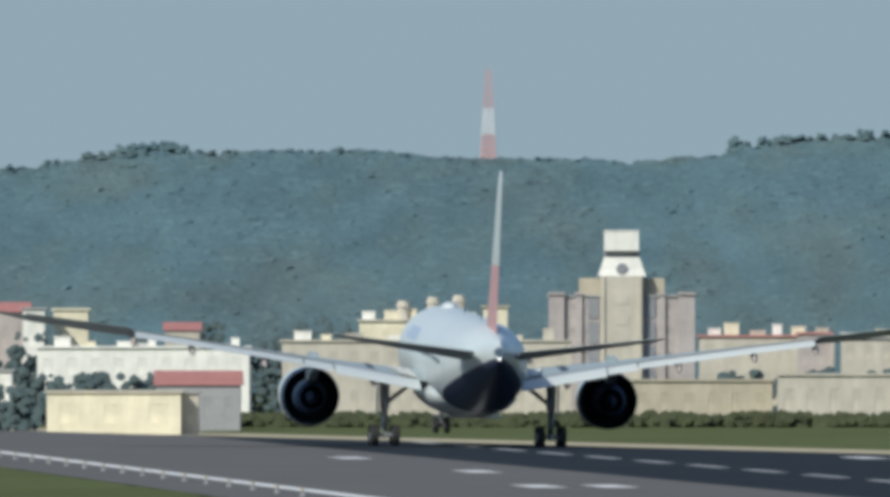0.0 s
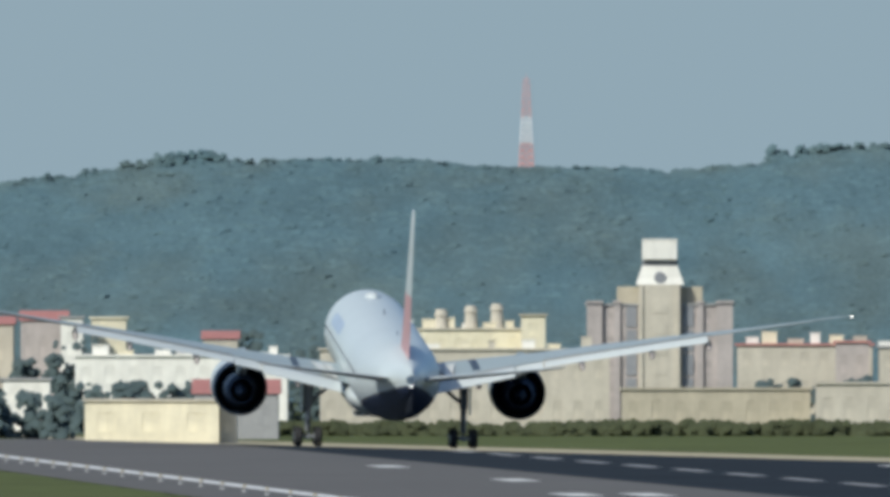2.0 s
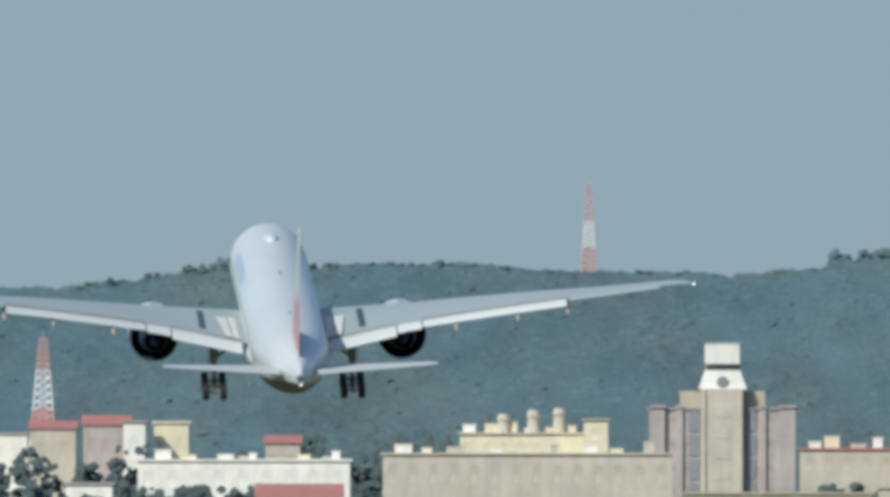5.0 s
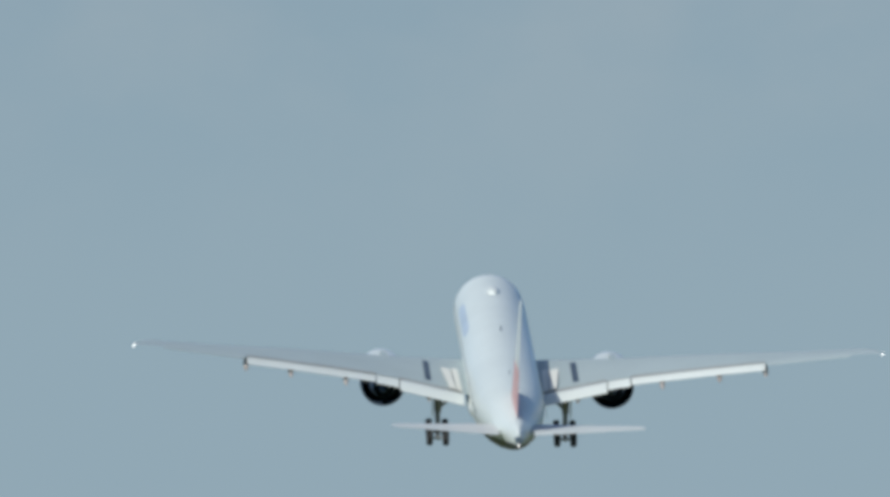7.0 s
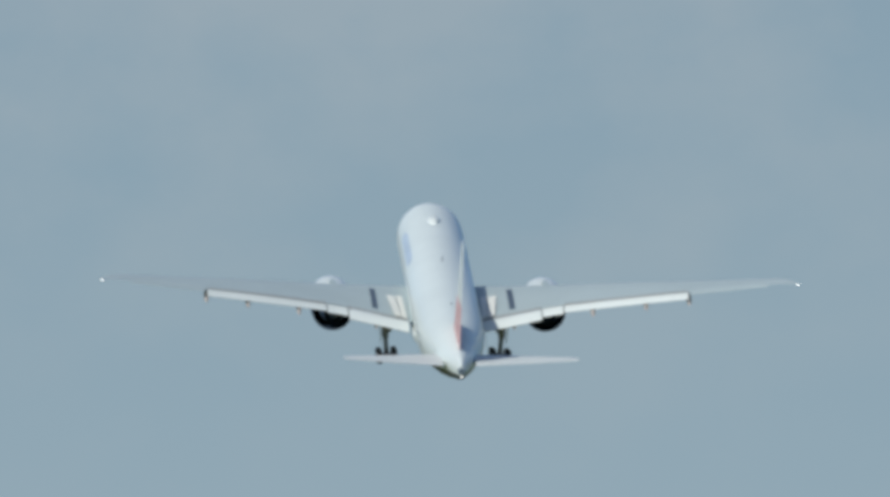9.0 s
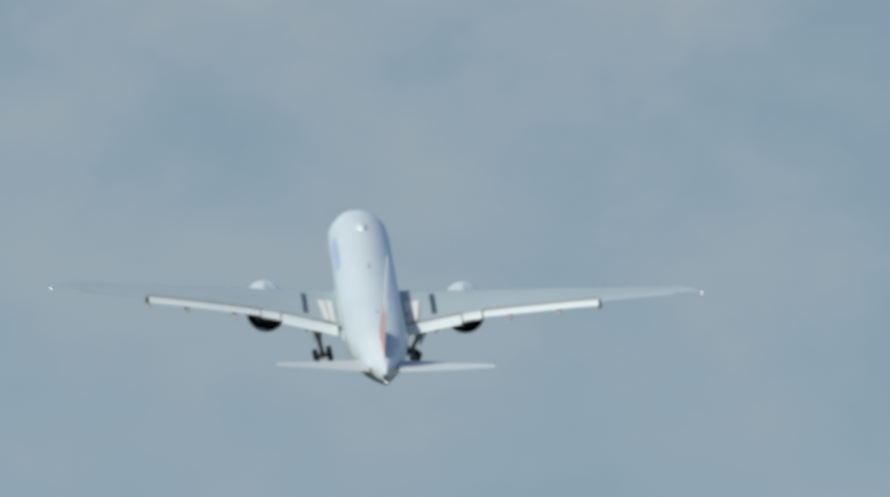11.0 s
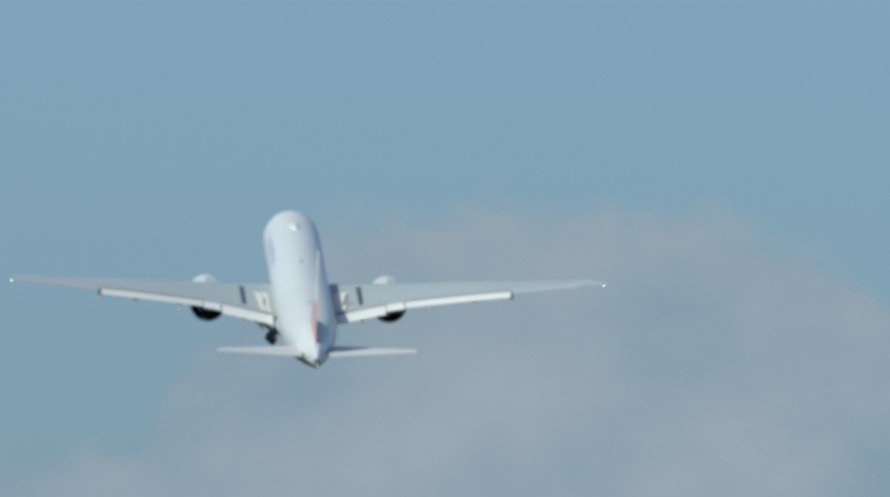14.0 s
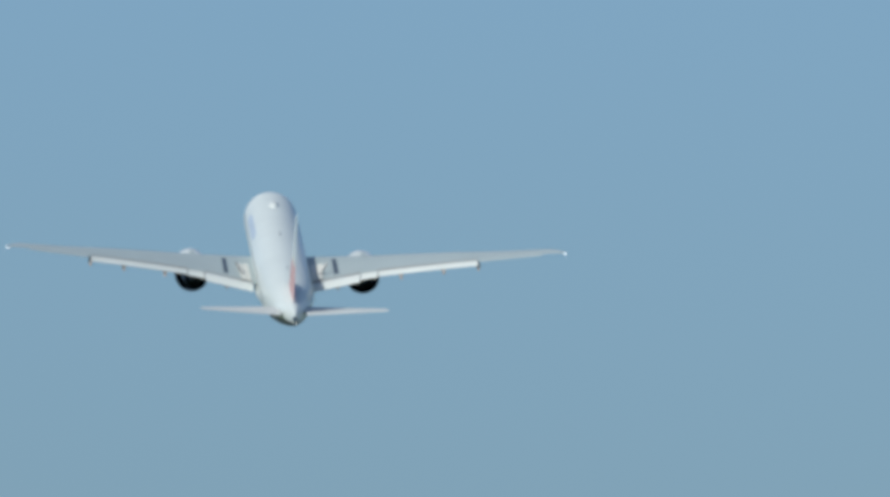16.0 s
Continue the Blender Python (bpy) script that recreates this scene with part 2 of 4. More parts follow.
def add_box(bm, x0, x1, y0, y1, z0, z1, m=None, mat=0):
    vs = [bm.verts.new((x, y, z)) for x in (x0, x1) for y in (y0, y1) for z in (z0, z1)]
    if m is not None:
        for v in vs:
            v.co = m @ v.co
    for f in ((0, 1, 3, 2), (4, 6, 7, 5), (0, 4, 5, 1), (2, 3, 7, 6), (0, 2, 6, 4), (1, 5, 7, 3)):
        bm.faces.new([vs[i] for i in f]).material_index = mat
    return bm


def add_rod(bm, a, b, r0, r1=None, k=10, mat=0):
    a, b = Vector(a), Vector(b)
    r1 = r0 if r1 is None else r1
    turn = (b - a).to_track_quat("Z", "Y").to_matrix()
    rings = [[bm.verts.new(p + turn @ Vector((r * math.cos(2 * math.pi * i / k), r * math.sin(2 * math.pi * i / k), 0)))
              for i in range(k)] for p, r in ((a, r0), (b, r1))]
    for i in range(k):
        bm.faces.new((rings[0][i], rings[0][(i + 1) % k], rings[1][(i + 1) % k], rings[1][i])).material_index = mat
    bm.faces.new(rings[0]).material_index = mat
    bm.faces.new(rings[1]).material_index = mat
    return bm


def revolve(profile, k=40, axis_x=0.0, axis_z=0.0):
    """Rings round a fore-and-aft axis; profile holds (y, radius)."""
    return [[(axis_x + r * math.cos(2 * math.pi * i / k), y, axis_z + r * math.sin(2 * math.pi * i / k)) for i in range(k)]
            for y, r in profile]


# ---- ground, runway ----
RUN_TURN = 3.12          # the runway's heading to the left of the y axis, degrees
RUN = pose(1.45, 1873.0, 0, 0, 0, RUN_TURN)   # its own frame: x across, y along, on the centre line


CREST = pose(8.1, 1878.0, 0, 0, 0, 9.4).inverted()   # the crest's own frame: its line runs along y


def fall(x, y):
    """Height of the ground: level, then dropping behind a gentle crest that crosses the runway aslant."""
    if y < 1300:
        return 0.0
    past = (CREST @ Vector((x, y, 0))).x / math.sin(radians(9.4))
    s = min(max(past / 200, 0), 1)
    return -2.3 * s * s * (3 - 2 * s)


def sheet(name, x0, x1, y0, y1, lift, mat, step=10.0, world=RUN):
    """A strip of the ground in the runway's frame."""
    bm = bmesh.new()
    ys = np.linspace(y0, y1, max(2, int((y1 - y0) / step) + 1))
    across = np.linspace(x0, x1, max(2, int((x1 - x0) / 2.0) + 1))
    rows = []
    for y in ys:
        row = []
        for x in across:
            p = world @ Vector((x, y, 0))
            row.append(bm.verts.new((p.x, p.y, fall(p.x, p.y) + lift)))
        rows.append(row)
    for a, b in zip(rows, rows[1:]):
        for i in range(len(across) - 1):
            bm.faces.new((a[i], a[i + 1], b[i + 1], b[i]))
    return part(name, bm, mat, smooth=60)


def make_ground():
    bm = bmesh.new()
    ys = [-3000, -500, 0, 600, 1200] + list(range(1300, 2700, 20)) + [2800, 3000, 3500, 4000, 4900, 9000]
    xs = [-6000, -1500, -400] + list(range(-120, -60, 5)) + list(np.arange(-60, 61, 1.5)) + list(range(65, 125, 5)) + [400, 1500, 6000]
    back = RUN.inverted()

    def level(x, y):
        """The ground, sunk a little where the pavement lies on it."""
        q = back @ Vector((x, y, 0))
        sunk = -39.0 < q.x < 28.5 and -995 < q.y < 250
        return fall(x, y) - (0.25 if sunk else 0.0)

    grid = [[bm.verts.new((x, y, level(x, y))) for x in xs] for y in ys]
    for a, b in zip(grid, grid[1:]):
        for i in range(len(xs) - 1):
            bm.faces.new((a[i], a[i + 1], b[i + 1], b[i]))
    tagged(part("ground", bm, GRASS), "green mown airfield grass beside the runway", "grass", kind="structure")
    tagged(sheet("runway", -40.5, 30.0, -1000, 260, 0.02, ASPHALT), "worn grey asphalt runway with white markings", "runway", kind="structure")
    tagged(sheet("rubber_strip", -10.5, 24.0, -1000, 260, 0.03, RUBBERED), "dark tyre rubber laid along the runway's middle", "runway", kind="structure")
    bm = bmesh.new()     # dry strip along the foot of the crest
    for a, b in zip(range(1200, 2200, 25), range(1225, 2225, 25)):
        vs = []
        for y, off in ((a, 440), (a, 585), (b, 585), (b, 440)):
            p = Vector((8.1 - (y - 1878) * math.tan(radians(9.4)), y + off, 0))
            vs.append(bm.verts.new((p.x, p.y, fall(p.x, p.y) + 0.04)))
        bm.faces.new(vs)
    tagged(part("verge", bm, GRAVEL), "dry beige grass strip beyond the runway", "verge", kind="structure")
    tagged(sheet("edge_line", -34.4, -33.2, -1000, 260, 0.032, MARKING), "white painted runway edge line", "marking", kind="structure")


def make_markings():
    for i in range(-16, 5):
        ob = sheet("centre_dash", -0.4, 0.4, -14 + i * 50.0, 16 + i * 50.0, 0.045, WORN, 10)
        tagged(ob, "white centre line dash on dark asphalt", "marking", "centre line dashes", "structure")
    for y, offs in ((-154, (-15.6,)), (-303, (-16.2,)), (-438, (-20.6, -17.0))):
        for side in (1, -1):
            for o in offs:
                ob = sheet("touchdown_bar", side * o - 0.9, side * o + 0.9, y - 11, y + 11, 0.045, MARKING, 11)
                tagged(ob, "white touchdown zone bar painted on asphalt", "marking", "touchdown zone bars", "structure")


make_ground()
make_markings()


def edge_light():
    bm = bmesh.new()
    add_rod(bm, (0, 0, -0.05), (0, 0, 0.05), 0.16, 0.14, 12)
    add_rod(bm, (0, 0, 0.05), (0, 0, 0.24), 0.045, 0.045, 8)
    ob = part("runway_edge_light", bm, ROOF_GREY)
    bm = bmesh.new()
    add_rod(bm, (0, 0, 0.24), (0, 0, 0.36), 0.12, 0.08, 12)
    part("lens", bm, OCHRE, ob, "clear glass lens")
    return tagged(ob, "small runway edge light on a short stem", "runway light", "runway edge lights")


lamp_post = edge_light()
for i in range(-20, 8):
    spot = RUN @ Vector((-36.2, i * 25.0 - 12, 0.02))
    m = pose(spot.x, spot.y, fall(spot.x, spot.y) + 0.05)
    if i == -20:
        lamp_post.matrix_basis = m
    else:
        copy_thing(lamp_post, m)

# ---- wooded hills ----
RIDGE_X = (-700, -160, -125, -80, -66, -55, -46, -39, -31, -18, -4, 6, 16, 26, 39, 45, 48, 54, 60, 75, 160, 700)
RIDGE_Z = (30, 31.8, 31.9, 32.2, 33.9, 35.6, 36.8, 35.6, 36.3, 36.6, 36.0, 34.5, 35.6, 35.0, 33.8, 35.6, 38.0, 38.0, 38.0, 38.8, 38.4, 34)


def hill_height(x, y):
    s = min(max((y - 3900) / 800, 0), 1)
    at = x * 4700 / max(y, 1)
    top = sum(float(np.interp(at + k, RIDGE_X, RIDGE_Z)) for k in (-12, -8, -4, -1, 1, 4, 8, 12)) / 8 - 1.1
    roll = 2.2 * noise.noise(Vector((x * 0.035, y * 0.006, 3.0))) * math.sin(math.pi * s)
    return -2.3 + (top + 2.3) * (0.35 * s + 0.65 * s * s * (3 - 2 * s)) + roll


def make_hills():
    bm = bmesh.new()
    xs = [-2500, -1200, -700, -450, -300] + list(np.arange(-220, 121, 5)) + [160, 250, 450, 800, 1500, 2500]
    ys = list(np.arange(3900, 4720, 40)) + [4800, 4950]
    grid = [[bm.verts.new((x, y, hill_height(x, y) if y <= 4700 else hill_height(x, 4700) - (y - 4700) * 0.1)) for x in xs] for y in ys]
    for a, b in zip(grid, grid[1:]):
        for i in range(len(xs) - 1):
            bm.faces.new((a[i], a[i + 1], b[i + 1], b[i]))
    tagged(part("hillside", bm, WOODS, smooth=80), "long hill under green woods, haze in their colour", "hill", kind="structure")


def clumps(name, spots, mat, rng, subdiv=1, soft_look=True, lift=0.0):
    """Many uneven leaf clumps in one mesh; spots hold x, y, z, radius, height."""
    base = bmesh.new()
    bmesh.ops.create_icosphere(base, subdivisions=subdiv, radius=1.0)
    bv = np.array([v.co[:] for v in base.verts])
    bf = np.array([[v.index for v in f.verts] for f in base.faces])
    base.free()
    n = len(spots)
    s = np.array(spots)
    jit = np.clip(1 + (0.22 - 0.14 * lift) * rng.standard_normal((n, len(bv), 1)), 0.7, 1.3)
    verts = bv[None] * jit * np.stack([s[:, 3], s[:, 3], s[:, 4]], 1)[:, None, :] + s[:, None, :3]
    faces = bf[None] + (np.arange(n) * len(bv))[:, None, None]
    me = bpy.data.meshes.new(name)
    me.from_pydata(verts.reshape(-1, 3).tolist(), [], faces.reshape(-1, 3).tolist())
    me.materials.append(mat)
    if soft_look:
        me.shade_smooth()
    if lift:                  # leaf normals that lean to the sky, as canopy leaves do
        lean = np.tile(bv * (1 - lift), (n, 1)) + np.array((0, 0, lift))
        lean /= np.linalg.norm(lean, axis=1)[:, None] + 1e-6
        me.normals_split_custom_set_from_vertices(lean.tolist())
    return new(name, me)


def make_woods():
    """Crowns some metres across, each a main dome with smaller clumps on it, over the whole slope."""
    rng = np.random.default_rng(4)
    spots = []

    def crown(x, y, z, r, h, bits):
        spots.append((x, y, z, r, h))
        for _ in range(bits):
            a, u = rng.uniform(0, 2 * math.pi), rng.uniform(0.2, 0.95)
            q = r * rng.uniform(0.22, 0.42)
            spots.append((x + r * u * math.cos(a), y + r * u * math.sin(a) - 0.2, z + h * math.sqrt(1 - u * u) * 0.85 - q * 0.15, q, q * rng.uniform(0.35, 0.6)))

    for _ in range(5200):
        y = 3900 + 800 * rng.random() ** 0.8
        x = rng.uniform(-195, 100) * y / 4700
        r = rng.uniform(1.2, 3.0)
        h = r * rng.uniform(0.28, 0.48)
        crown(x, y, hill_height(x, y) - h * rng.uniform(0.4, 0.72), r, h, 3)
    for _ in range(230):      # crowns along the skyline
        x = rng.uniform(-195, 100)
        r = rng.uniform(1.3, 3.2)
        h = r * rng.uniform(0.35, 0.6)
        crown(x, 4700 + rng.uniform(-6, 6), hill_height(x, 4700) - h * 0.55 + rng.uniform(-0.2, 0.25), r, h, 9)
    for x, h in ((47.6, 3.5), (50.2, 2.1), (53, 2.7), (56, 2.3), (59, 1.7), (62, 2.2), (66, 1.9), (70, 2.5), (73, 2.7),
                 (-64, 1.6), (-58.6, 2.2), (-55.8, 1.9), (-53.2, 3.1), (-50.8, 3.4), (-48.3, 3.2), (-45.9, 3.1), (-43.8, 2.7), (-71, 1.6), (-75, 1.3),
                 (-41, 1.5), (-36, 1.3), (-31, 1.1), (-27, 1.4), (-18, 1.5), (-15.5, 1.2), (-22, 1.0), (-9, 0.9), (17, 1.0), (20, 0.8)):
        for tree in range(4):     # taller trees that stand over the ridge, each narrowing to a ragged tip
            foot, tall = x + rng.normal(0, 0.9), h * rng.uniform(0.6, 0.88)
            for k in range(7):
                r = rng.uniform(1.05, 1.55) * (1 - 0.095 * k)
                spots.append((foot + rng.normal(0, 0.14), 4698 + rng.uniform(-2, 2), hill_height(x, 4700) + tall * (k - 0.6) / 6.5, r, tall / 6.5 * rng.uniform(0.8, 1.25)))
    tagged(clumps("woods", spots, WOODS, rng, lift=0.78), "dense green trees covering the hill, haze in their colour", "woods", kind="stuff")


make_hills()
make_woods()


def tree_belt(name, x0, x1, y, z0, z1, count, label, seed, leaf=LEAF):
    """A belt of low trees: crowns of uneven height, each of many clumps, close together."""
    rng = np.random.default_rng(seed)
    spots = []
    for _ in range(max(6, count // 9)):
        x, top = rng.uniform(x0, x1), z0 + (z1 - z0) * rng.uniform(0.62, 1.05)
        wide, deep = rng.uniform(0.7, 1.5), y + rng.uniform(-5, 5)
        for _ in range(26):
            u = rng.random()
            r = rng.uniform(0.28, 0.62)
            spots.append((x + rng.normal(0, 0.55) * wide * (1.2 - 0.6 * u), deep + rng.uniform(-1.2, 1.2), z0 + r * 0.4 + (top - z0 - r) * u, r, r * rng.uniform(0.7, 1.0)))
    return tagged(clumps(name, spots, leaf, rng, 1, lift=0.75), label, "trees", kind="stuff")


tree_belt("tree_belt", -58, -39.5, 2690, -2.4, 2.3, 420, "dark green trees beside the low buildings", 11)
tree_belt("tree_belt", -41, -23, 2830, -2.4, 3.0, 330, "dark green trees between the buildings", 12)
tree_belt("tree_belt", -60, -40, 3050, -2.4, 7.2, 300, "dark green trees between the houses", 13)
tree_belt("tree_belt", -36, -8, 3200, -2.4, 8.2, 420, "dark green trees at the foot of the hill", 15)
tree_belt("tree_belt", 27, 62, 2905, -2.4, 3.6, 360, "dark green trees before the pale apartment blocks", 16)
tree_belt("hedge", -20, 62, 2780, -2.4, -0.75, 1900, "dark green hedge and scrub beyond the runway", 14, HEDGE)

# ---- buildings ----


def building(name, x0, x1, y, depth, z1, wall, label, roof=None, storeys=2, bays=5, z0=-2.4, gable=0.0, window=True, heads=0):
    """A block with wall, roof slab or gable, and recessed windows with sills facing the runway."""
    ob = bpy.data.objects.new(name, None)
    scene.collection.objects.link(ob)
    ob.location = ((x0 + x1) / 2, y, z0)
    w, h = (x1 - x0) / 2, z1 - z0
    bm = bmesh.new()
    # front wall laid out round its openings
    bw = 2 * w / bays
    sh = h / storeys
    ww, wh = (bw * 0.42, sh * 0.42) if window else (0, 0)
    xs, zs = [-w], [0.0]
    for i in range(bays):
        c = -w + (i + 0.5) * bw
        xs += [c - ww / 2, c + ww / 2] if window else []
    xs.append(w)
    for j in range(storeys):
        c = (j + 0.52) * sh
        zs += [c - wh / 2, c + wh / 2] if window else []
    zs.append(h)
    for i in range(len(xs) - 1):
        for j in range(len(zs) - 1):
            if window and i % 2 == 1 and j % 2 == 1:
                continue
            add_box(bm, xs[i], xs[i + 1], 0, 0.25, zs[j], zs[j + 1])
    add_box(bm, -w, w, 0.4, depth, 0, h)
    bmesh.ops.remove_doubles(bm, verts=bm.verts, dist=0.0005)
    part("wall", bm, wall, ob)
    if window:
        pane = sill = None
        for i in range(bays):
            for j in range(storeys):
                cx, cz = -w + (i + 0.5) * bw, (j + 0.52) * sh
                if pane is None:
                    bm = bmesh.new()
                    add_box(bm, -ww / 2, ww / 2, 0.05, 0.24, -wh / 2, wh / 2)
                    add_box(bm, -0.025, 0.025, 0.02, 0.047, -wh / 2, wh / 2)
                    pane = part("window", bm, wall, ob)
                    bm = bmesh.new()
                    add_box(bm, -ww / 2 - 0.06, ww / 2 + 0.06, -0.03, -0.002, -wh / 2 - 0.06, -wh / 2)
                    sill = part("sill", bm, wall, pane)
                    p = pane
                else:
                    p, ledge = pane.copy(), sill.copy()
                    scene.collection.objects.link(p)
                    scene.collection.objects.link(ledge)
                    ledge.parent = p
                p.location = (cx, 0, cz)
    bm = bmesh.new()
    e = 0.25
    if gable:
        rings = [[(x, -e, h), (x, depth + e, h), (x, depth * 0.5, h + gable)] for x in (-w - e, w + e)]
        bm = loft(rings)
    else:
        add_box(bm, -w - e, w + e, -e, depth + e, h + 0.004, h + 0.22)
    part("roof", bm, roof or wall, ob)
    rng = random.Random(round(x0 * 10))
    for k in range(heads):    # stair heads, tanks and parapets of uneven height on the flat roof
        c, half = -w + 2 * w * (k + rng.uniform(0.25, 0.75)) / heads, rng.uniform(0.35, 0.95)
        tall, back = rng.uniform(0.35, 1.15), rng.uniform(0.3, 2.0)
        bm = bmesh.new()
        add_box(bm, c - half, c + half, back, back + 2.0, h + 0.224, h + 0.22 + tall)
        add_box(bm, c - half - 0.08, c + half + 0.08, back - 0.08, back + 2.08, h + 0.224 + tall, h + 0.32 + tall)
        part("stair_head", bm, (WHITEWASH, CREAM, wall)[k % 3], ob)
    return tagged(ob, label, "building")


def make_buildings():
    b = building
    b("terminal_shed", -36.5, -24.2, 2600, 14, 1.55, CREAM, "long low cream building beyond the runway", PALE, 1, 3)
    b("shed", -24.1, -22.6, 2602, 10, 1.5, PALE, "narrow pale annex of a low building", ROOF_GREY, 1, 1)
    b("hangar", -27.5, -19.5, 2700, 12, 2.0, ROOF_GREY, "grey low hangar with a faded red roof", TILE_RED, 1, 4, gable=1.4)
    b("warehouse", -41.7, -20, 2900, 14, 5.3, WHITEWASH, "long off-white two-storey warehouse", WHITEWASH, 2, 9, heads=6)
    b("office_block", -33.0, -21.5, 2925, 12, 4.4, WHITEWASH, "long white low office block", ROOF_GREY, 1, 6, heads=4)
    b("house", -46.5, -42.0, 2750, 8, 3.2, WHITEWASH, "small white house among trees", ROOF_GREY, 2, 2)
    b("house", -50.5, -45.5, 3100, 9, 9.0, PINK, "pinkish house with a red roof", TILE_RED, 2, 3, gable=1.1)
    b("house", -42.8, -39.0, 3100, 9, 9.2, CREAM, "cream house on the slope", CREAM, 2, 2)
    b("house", -46, -43.6, 3090, 8, 9.3, WHITEWASH, "white house on the slope", ROOF_GREY, 2, 1)
    b("house", -30.8, -27.0, 3120, 9, 7.0, PALE, "pale house with a red roof on the slope", TILE_RED, 2, 2, gable=0.9)
    b("house", -63, -57.0, 3120, 9, 8.0, WHITEWASH, "white house beside the mast", ROOF_GREY, 2, 3)
    b("house", -56.5, -51.5, 3110, 9, 8.6, PALE, "pale house with red roof near the mast", TILE_RED, 2, 2, gable=0.9)
    # works with stacks
    b("works", -9.2, 6.0, 3050, 14, 8.0, CREAM, "cream factory block with stacks on its roof", PALE, 3, 8, heads=7)
    b("works_tower", 4.1, 6.7, 3046, 3.8, 9.5, CREAM, "square cream tower at the end of the factory", OCHRE, 4, 1)
    b("depot", -17.0, 13.2, 2960, 10, 5.9, PALE, "long low cream depot building", PALE, 2, 14, heads=9)
    # right side
    b("apartment_block", 26.5, 40.5, 2950, 12, 6.4, PALE, "pale apartment block with red roof", TILE_RED, 3, 7, heads=6)
    b("apartment_block", 36.6, 40.0, 2940, 6, 6.7, PINK, "pinkish block with a red roof between pale buildings", TILE_RED, 2, 2)
    b("apartment_block", 41.0, 58.0, 2930, 12, 6.2, PALE, "long pale apartment block with grey roof", ROOF_GREY, 3, 9, heads=7)
    b("storehouse", 14.0, 33.0, 2860, 9, 2.0, OCHRE, "low ochre storehouse near the hedge", OCHRE, 1, 8)
    b("storehouse", 33.5, 54.0, 2850, 9, 2.6, PALE, "low pale storehouse near the hedge", PALE, 1, 9)


def make_stacks():
    for x, top in ((-4.5, 10.2), (-1.3, 10.6), (1.5, 10.8)):
        bm = bmesh.new()
        add_rod(bm, (0, 0, 0), (0, 0, top - 8.9), 0.75, 0.62, 16)
        add_rod(bm, (0, 0, top - 8.9), (0, 0, top - 8.2), 0.78, 0.55, 16)
        ob = part("roof_tank", bm, PALE)
        ob.location = (x, 3052, 8.22)
        tagged(ob, "pale round tank on the factory roof", "tank", "roof tanks")


def make_tower():
    """The stepped block with a tall cream shaft and white head."""
    y = 3000
    low = building("tower_block", 11.0, 26.4, y, 12, 10.6, PINK, "stepped pinkish tower block with a tall cream shaft", ROOF_GREY, 5, 9)
    cx, z0 = 18.7, -2.4
    bm = bmesh.new()
    add_box(bm, -4.5, 4.5, 0.8, 10, 13.23, 15.0)
    part("shoulder", bm, OCHRE, low, "ochre upper step")
    for x0, x1, out in ((-7.7, -6.1, 0.55), (-4.9, -4.2, 0.35), (4.0, 4.6, 0.35), (6.0, 7.7, 0.55)):
        bm = bmesh.new()
        add_box(bm, x0, x1, -out, -0.004, 0, 13.0)
        add_box(bm, x0 - 0.1, x1 + 0.1, -out - 0.1, 0.6, 13.23, 13.5)
        part("pier", bm, PINK, low)
    for x0, x1 in ((-3.55, -2.45), (2.45, 3.55)):
        bm = bmesh.new()
        for k in range(5):
            add_box(bm, x0, x1, -0.12, -0.004, 0.5 + 2.55 * k, 2.75 + 2.55 * k)
        part("window_strip", bm, STRIP, low, "dark upright strip of windows")
    bm = bmesh.new()
    add_box(bm, -2.25, 2.25, -1.0, -0.004, 0, 15.2)
    for k in range(6):
        add_box(bm, -0.7, 0.7, -1.06, -1.002, 1.2 + k * 2.2, 2.2 + k * 2.2)
    for x in (-2.1, 1.8):
        add_box(bm, x, x + 0.3, -1.2, -1.002, 0, 15.2)
    part("shaft", bm, PALE, low, "tall cream stair shaft")
    bm = loft([[(-u, -0.8 + v, z), (u, -0.8 + v, z), (u, 5, z), (-u, 5, z)] for z, u, v in ((15.21, 2.55, -0.2), (15.9, 2.3, 0.0), (17.2, 1.85, 0.1))])
    part("neck", bm, WHITEWASH, low, "white neck that flares towards its foot")
    # a solid dark disc paints the shade inside a round opening
    bm = bmesh.new()
    add_rod(bm, (0, -1.0, 15.95), (0, 0.4, 15.95), 0.62, 0.62, 16)
    part("opening_disc", bm, STRIP, low, "dark disc for a shaded round opening")
    # gap under the head, its shade painted in as grey
    bm = bmesh.new()
    for x in (-1.9, 1.6):
        add_box(bm, x, x + 0.3, -0.5, 0, 17.21, 17.8)
    add_box(bm, -1.75, 1.75, -0.1, 4.6, 17.21, 17.8)
    part("recess", bm, STRIP, low)
    bm = bmesh.new()
    add_box(bm, -1.85, 1.85, -1.2, 4.8, 17.81, 19.9)
    add_box(bm, -1.9, 1.9, -1.3, 4.9, 19.904, 20.05)
    bmesh.ops.bevel(bm, geom=bm.edges[:], offset=0.08, segments=1, affect="EDGES")
    part("head", bm, WHITEWASH, low, "bright white head of the shaft")


make_buildings()
make_stacks()
make_tower()


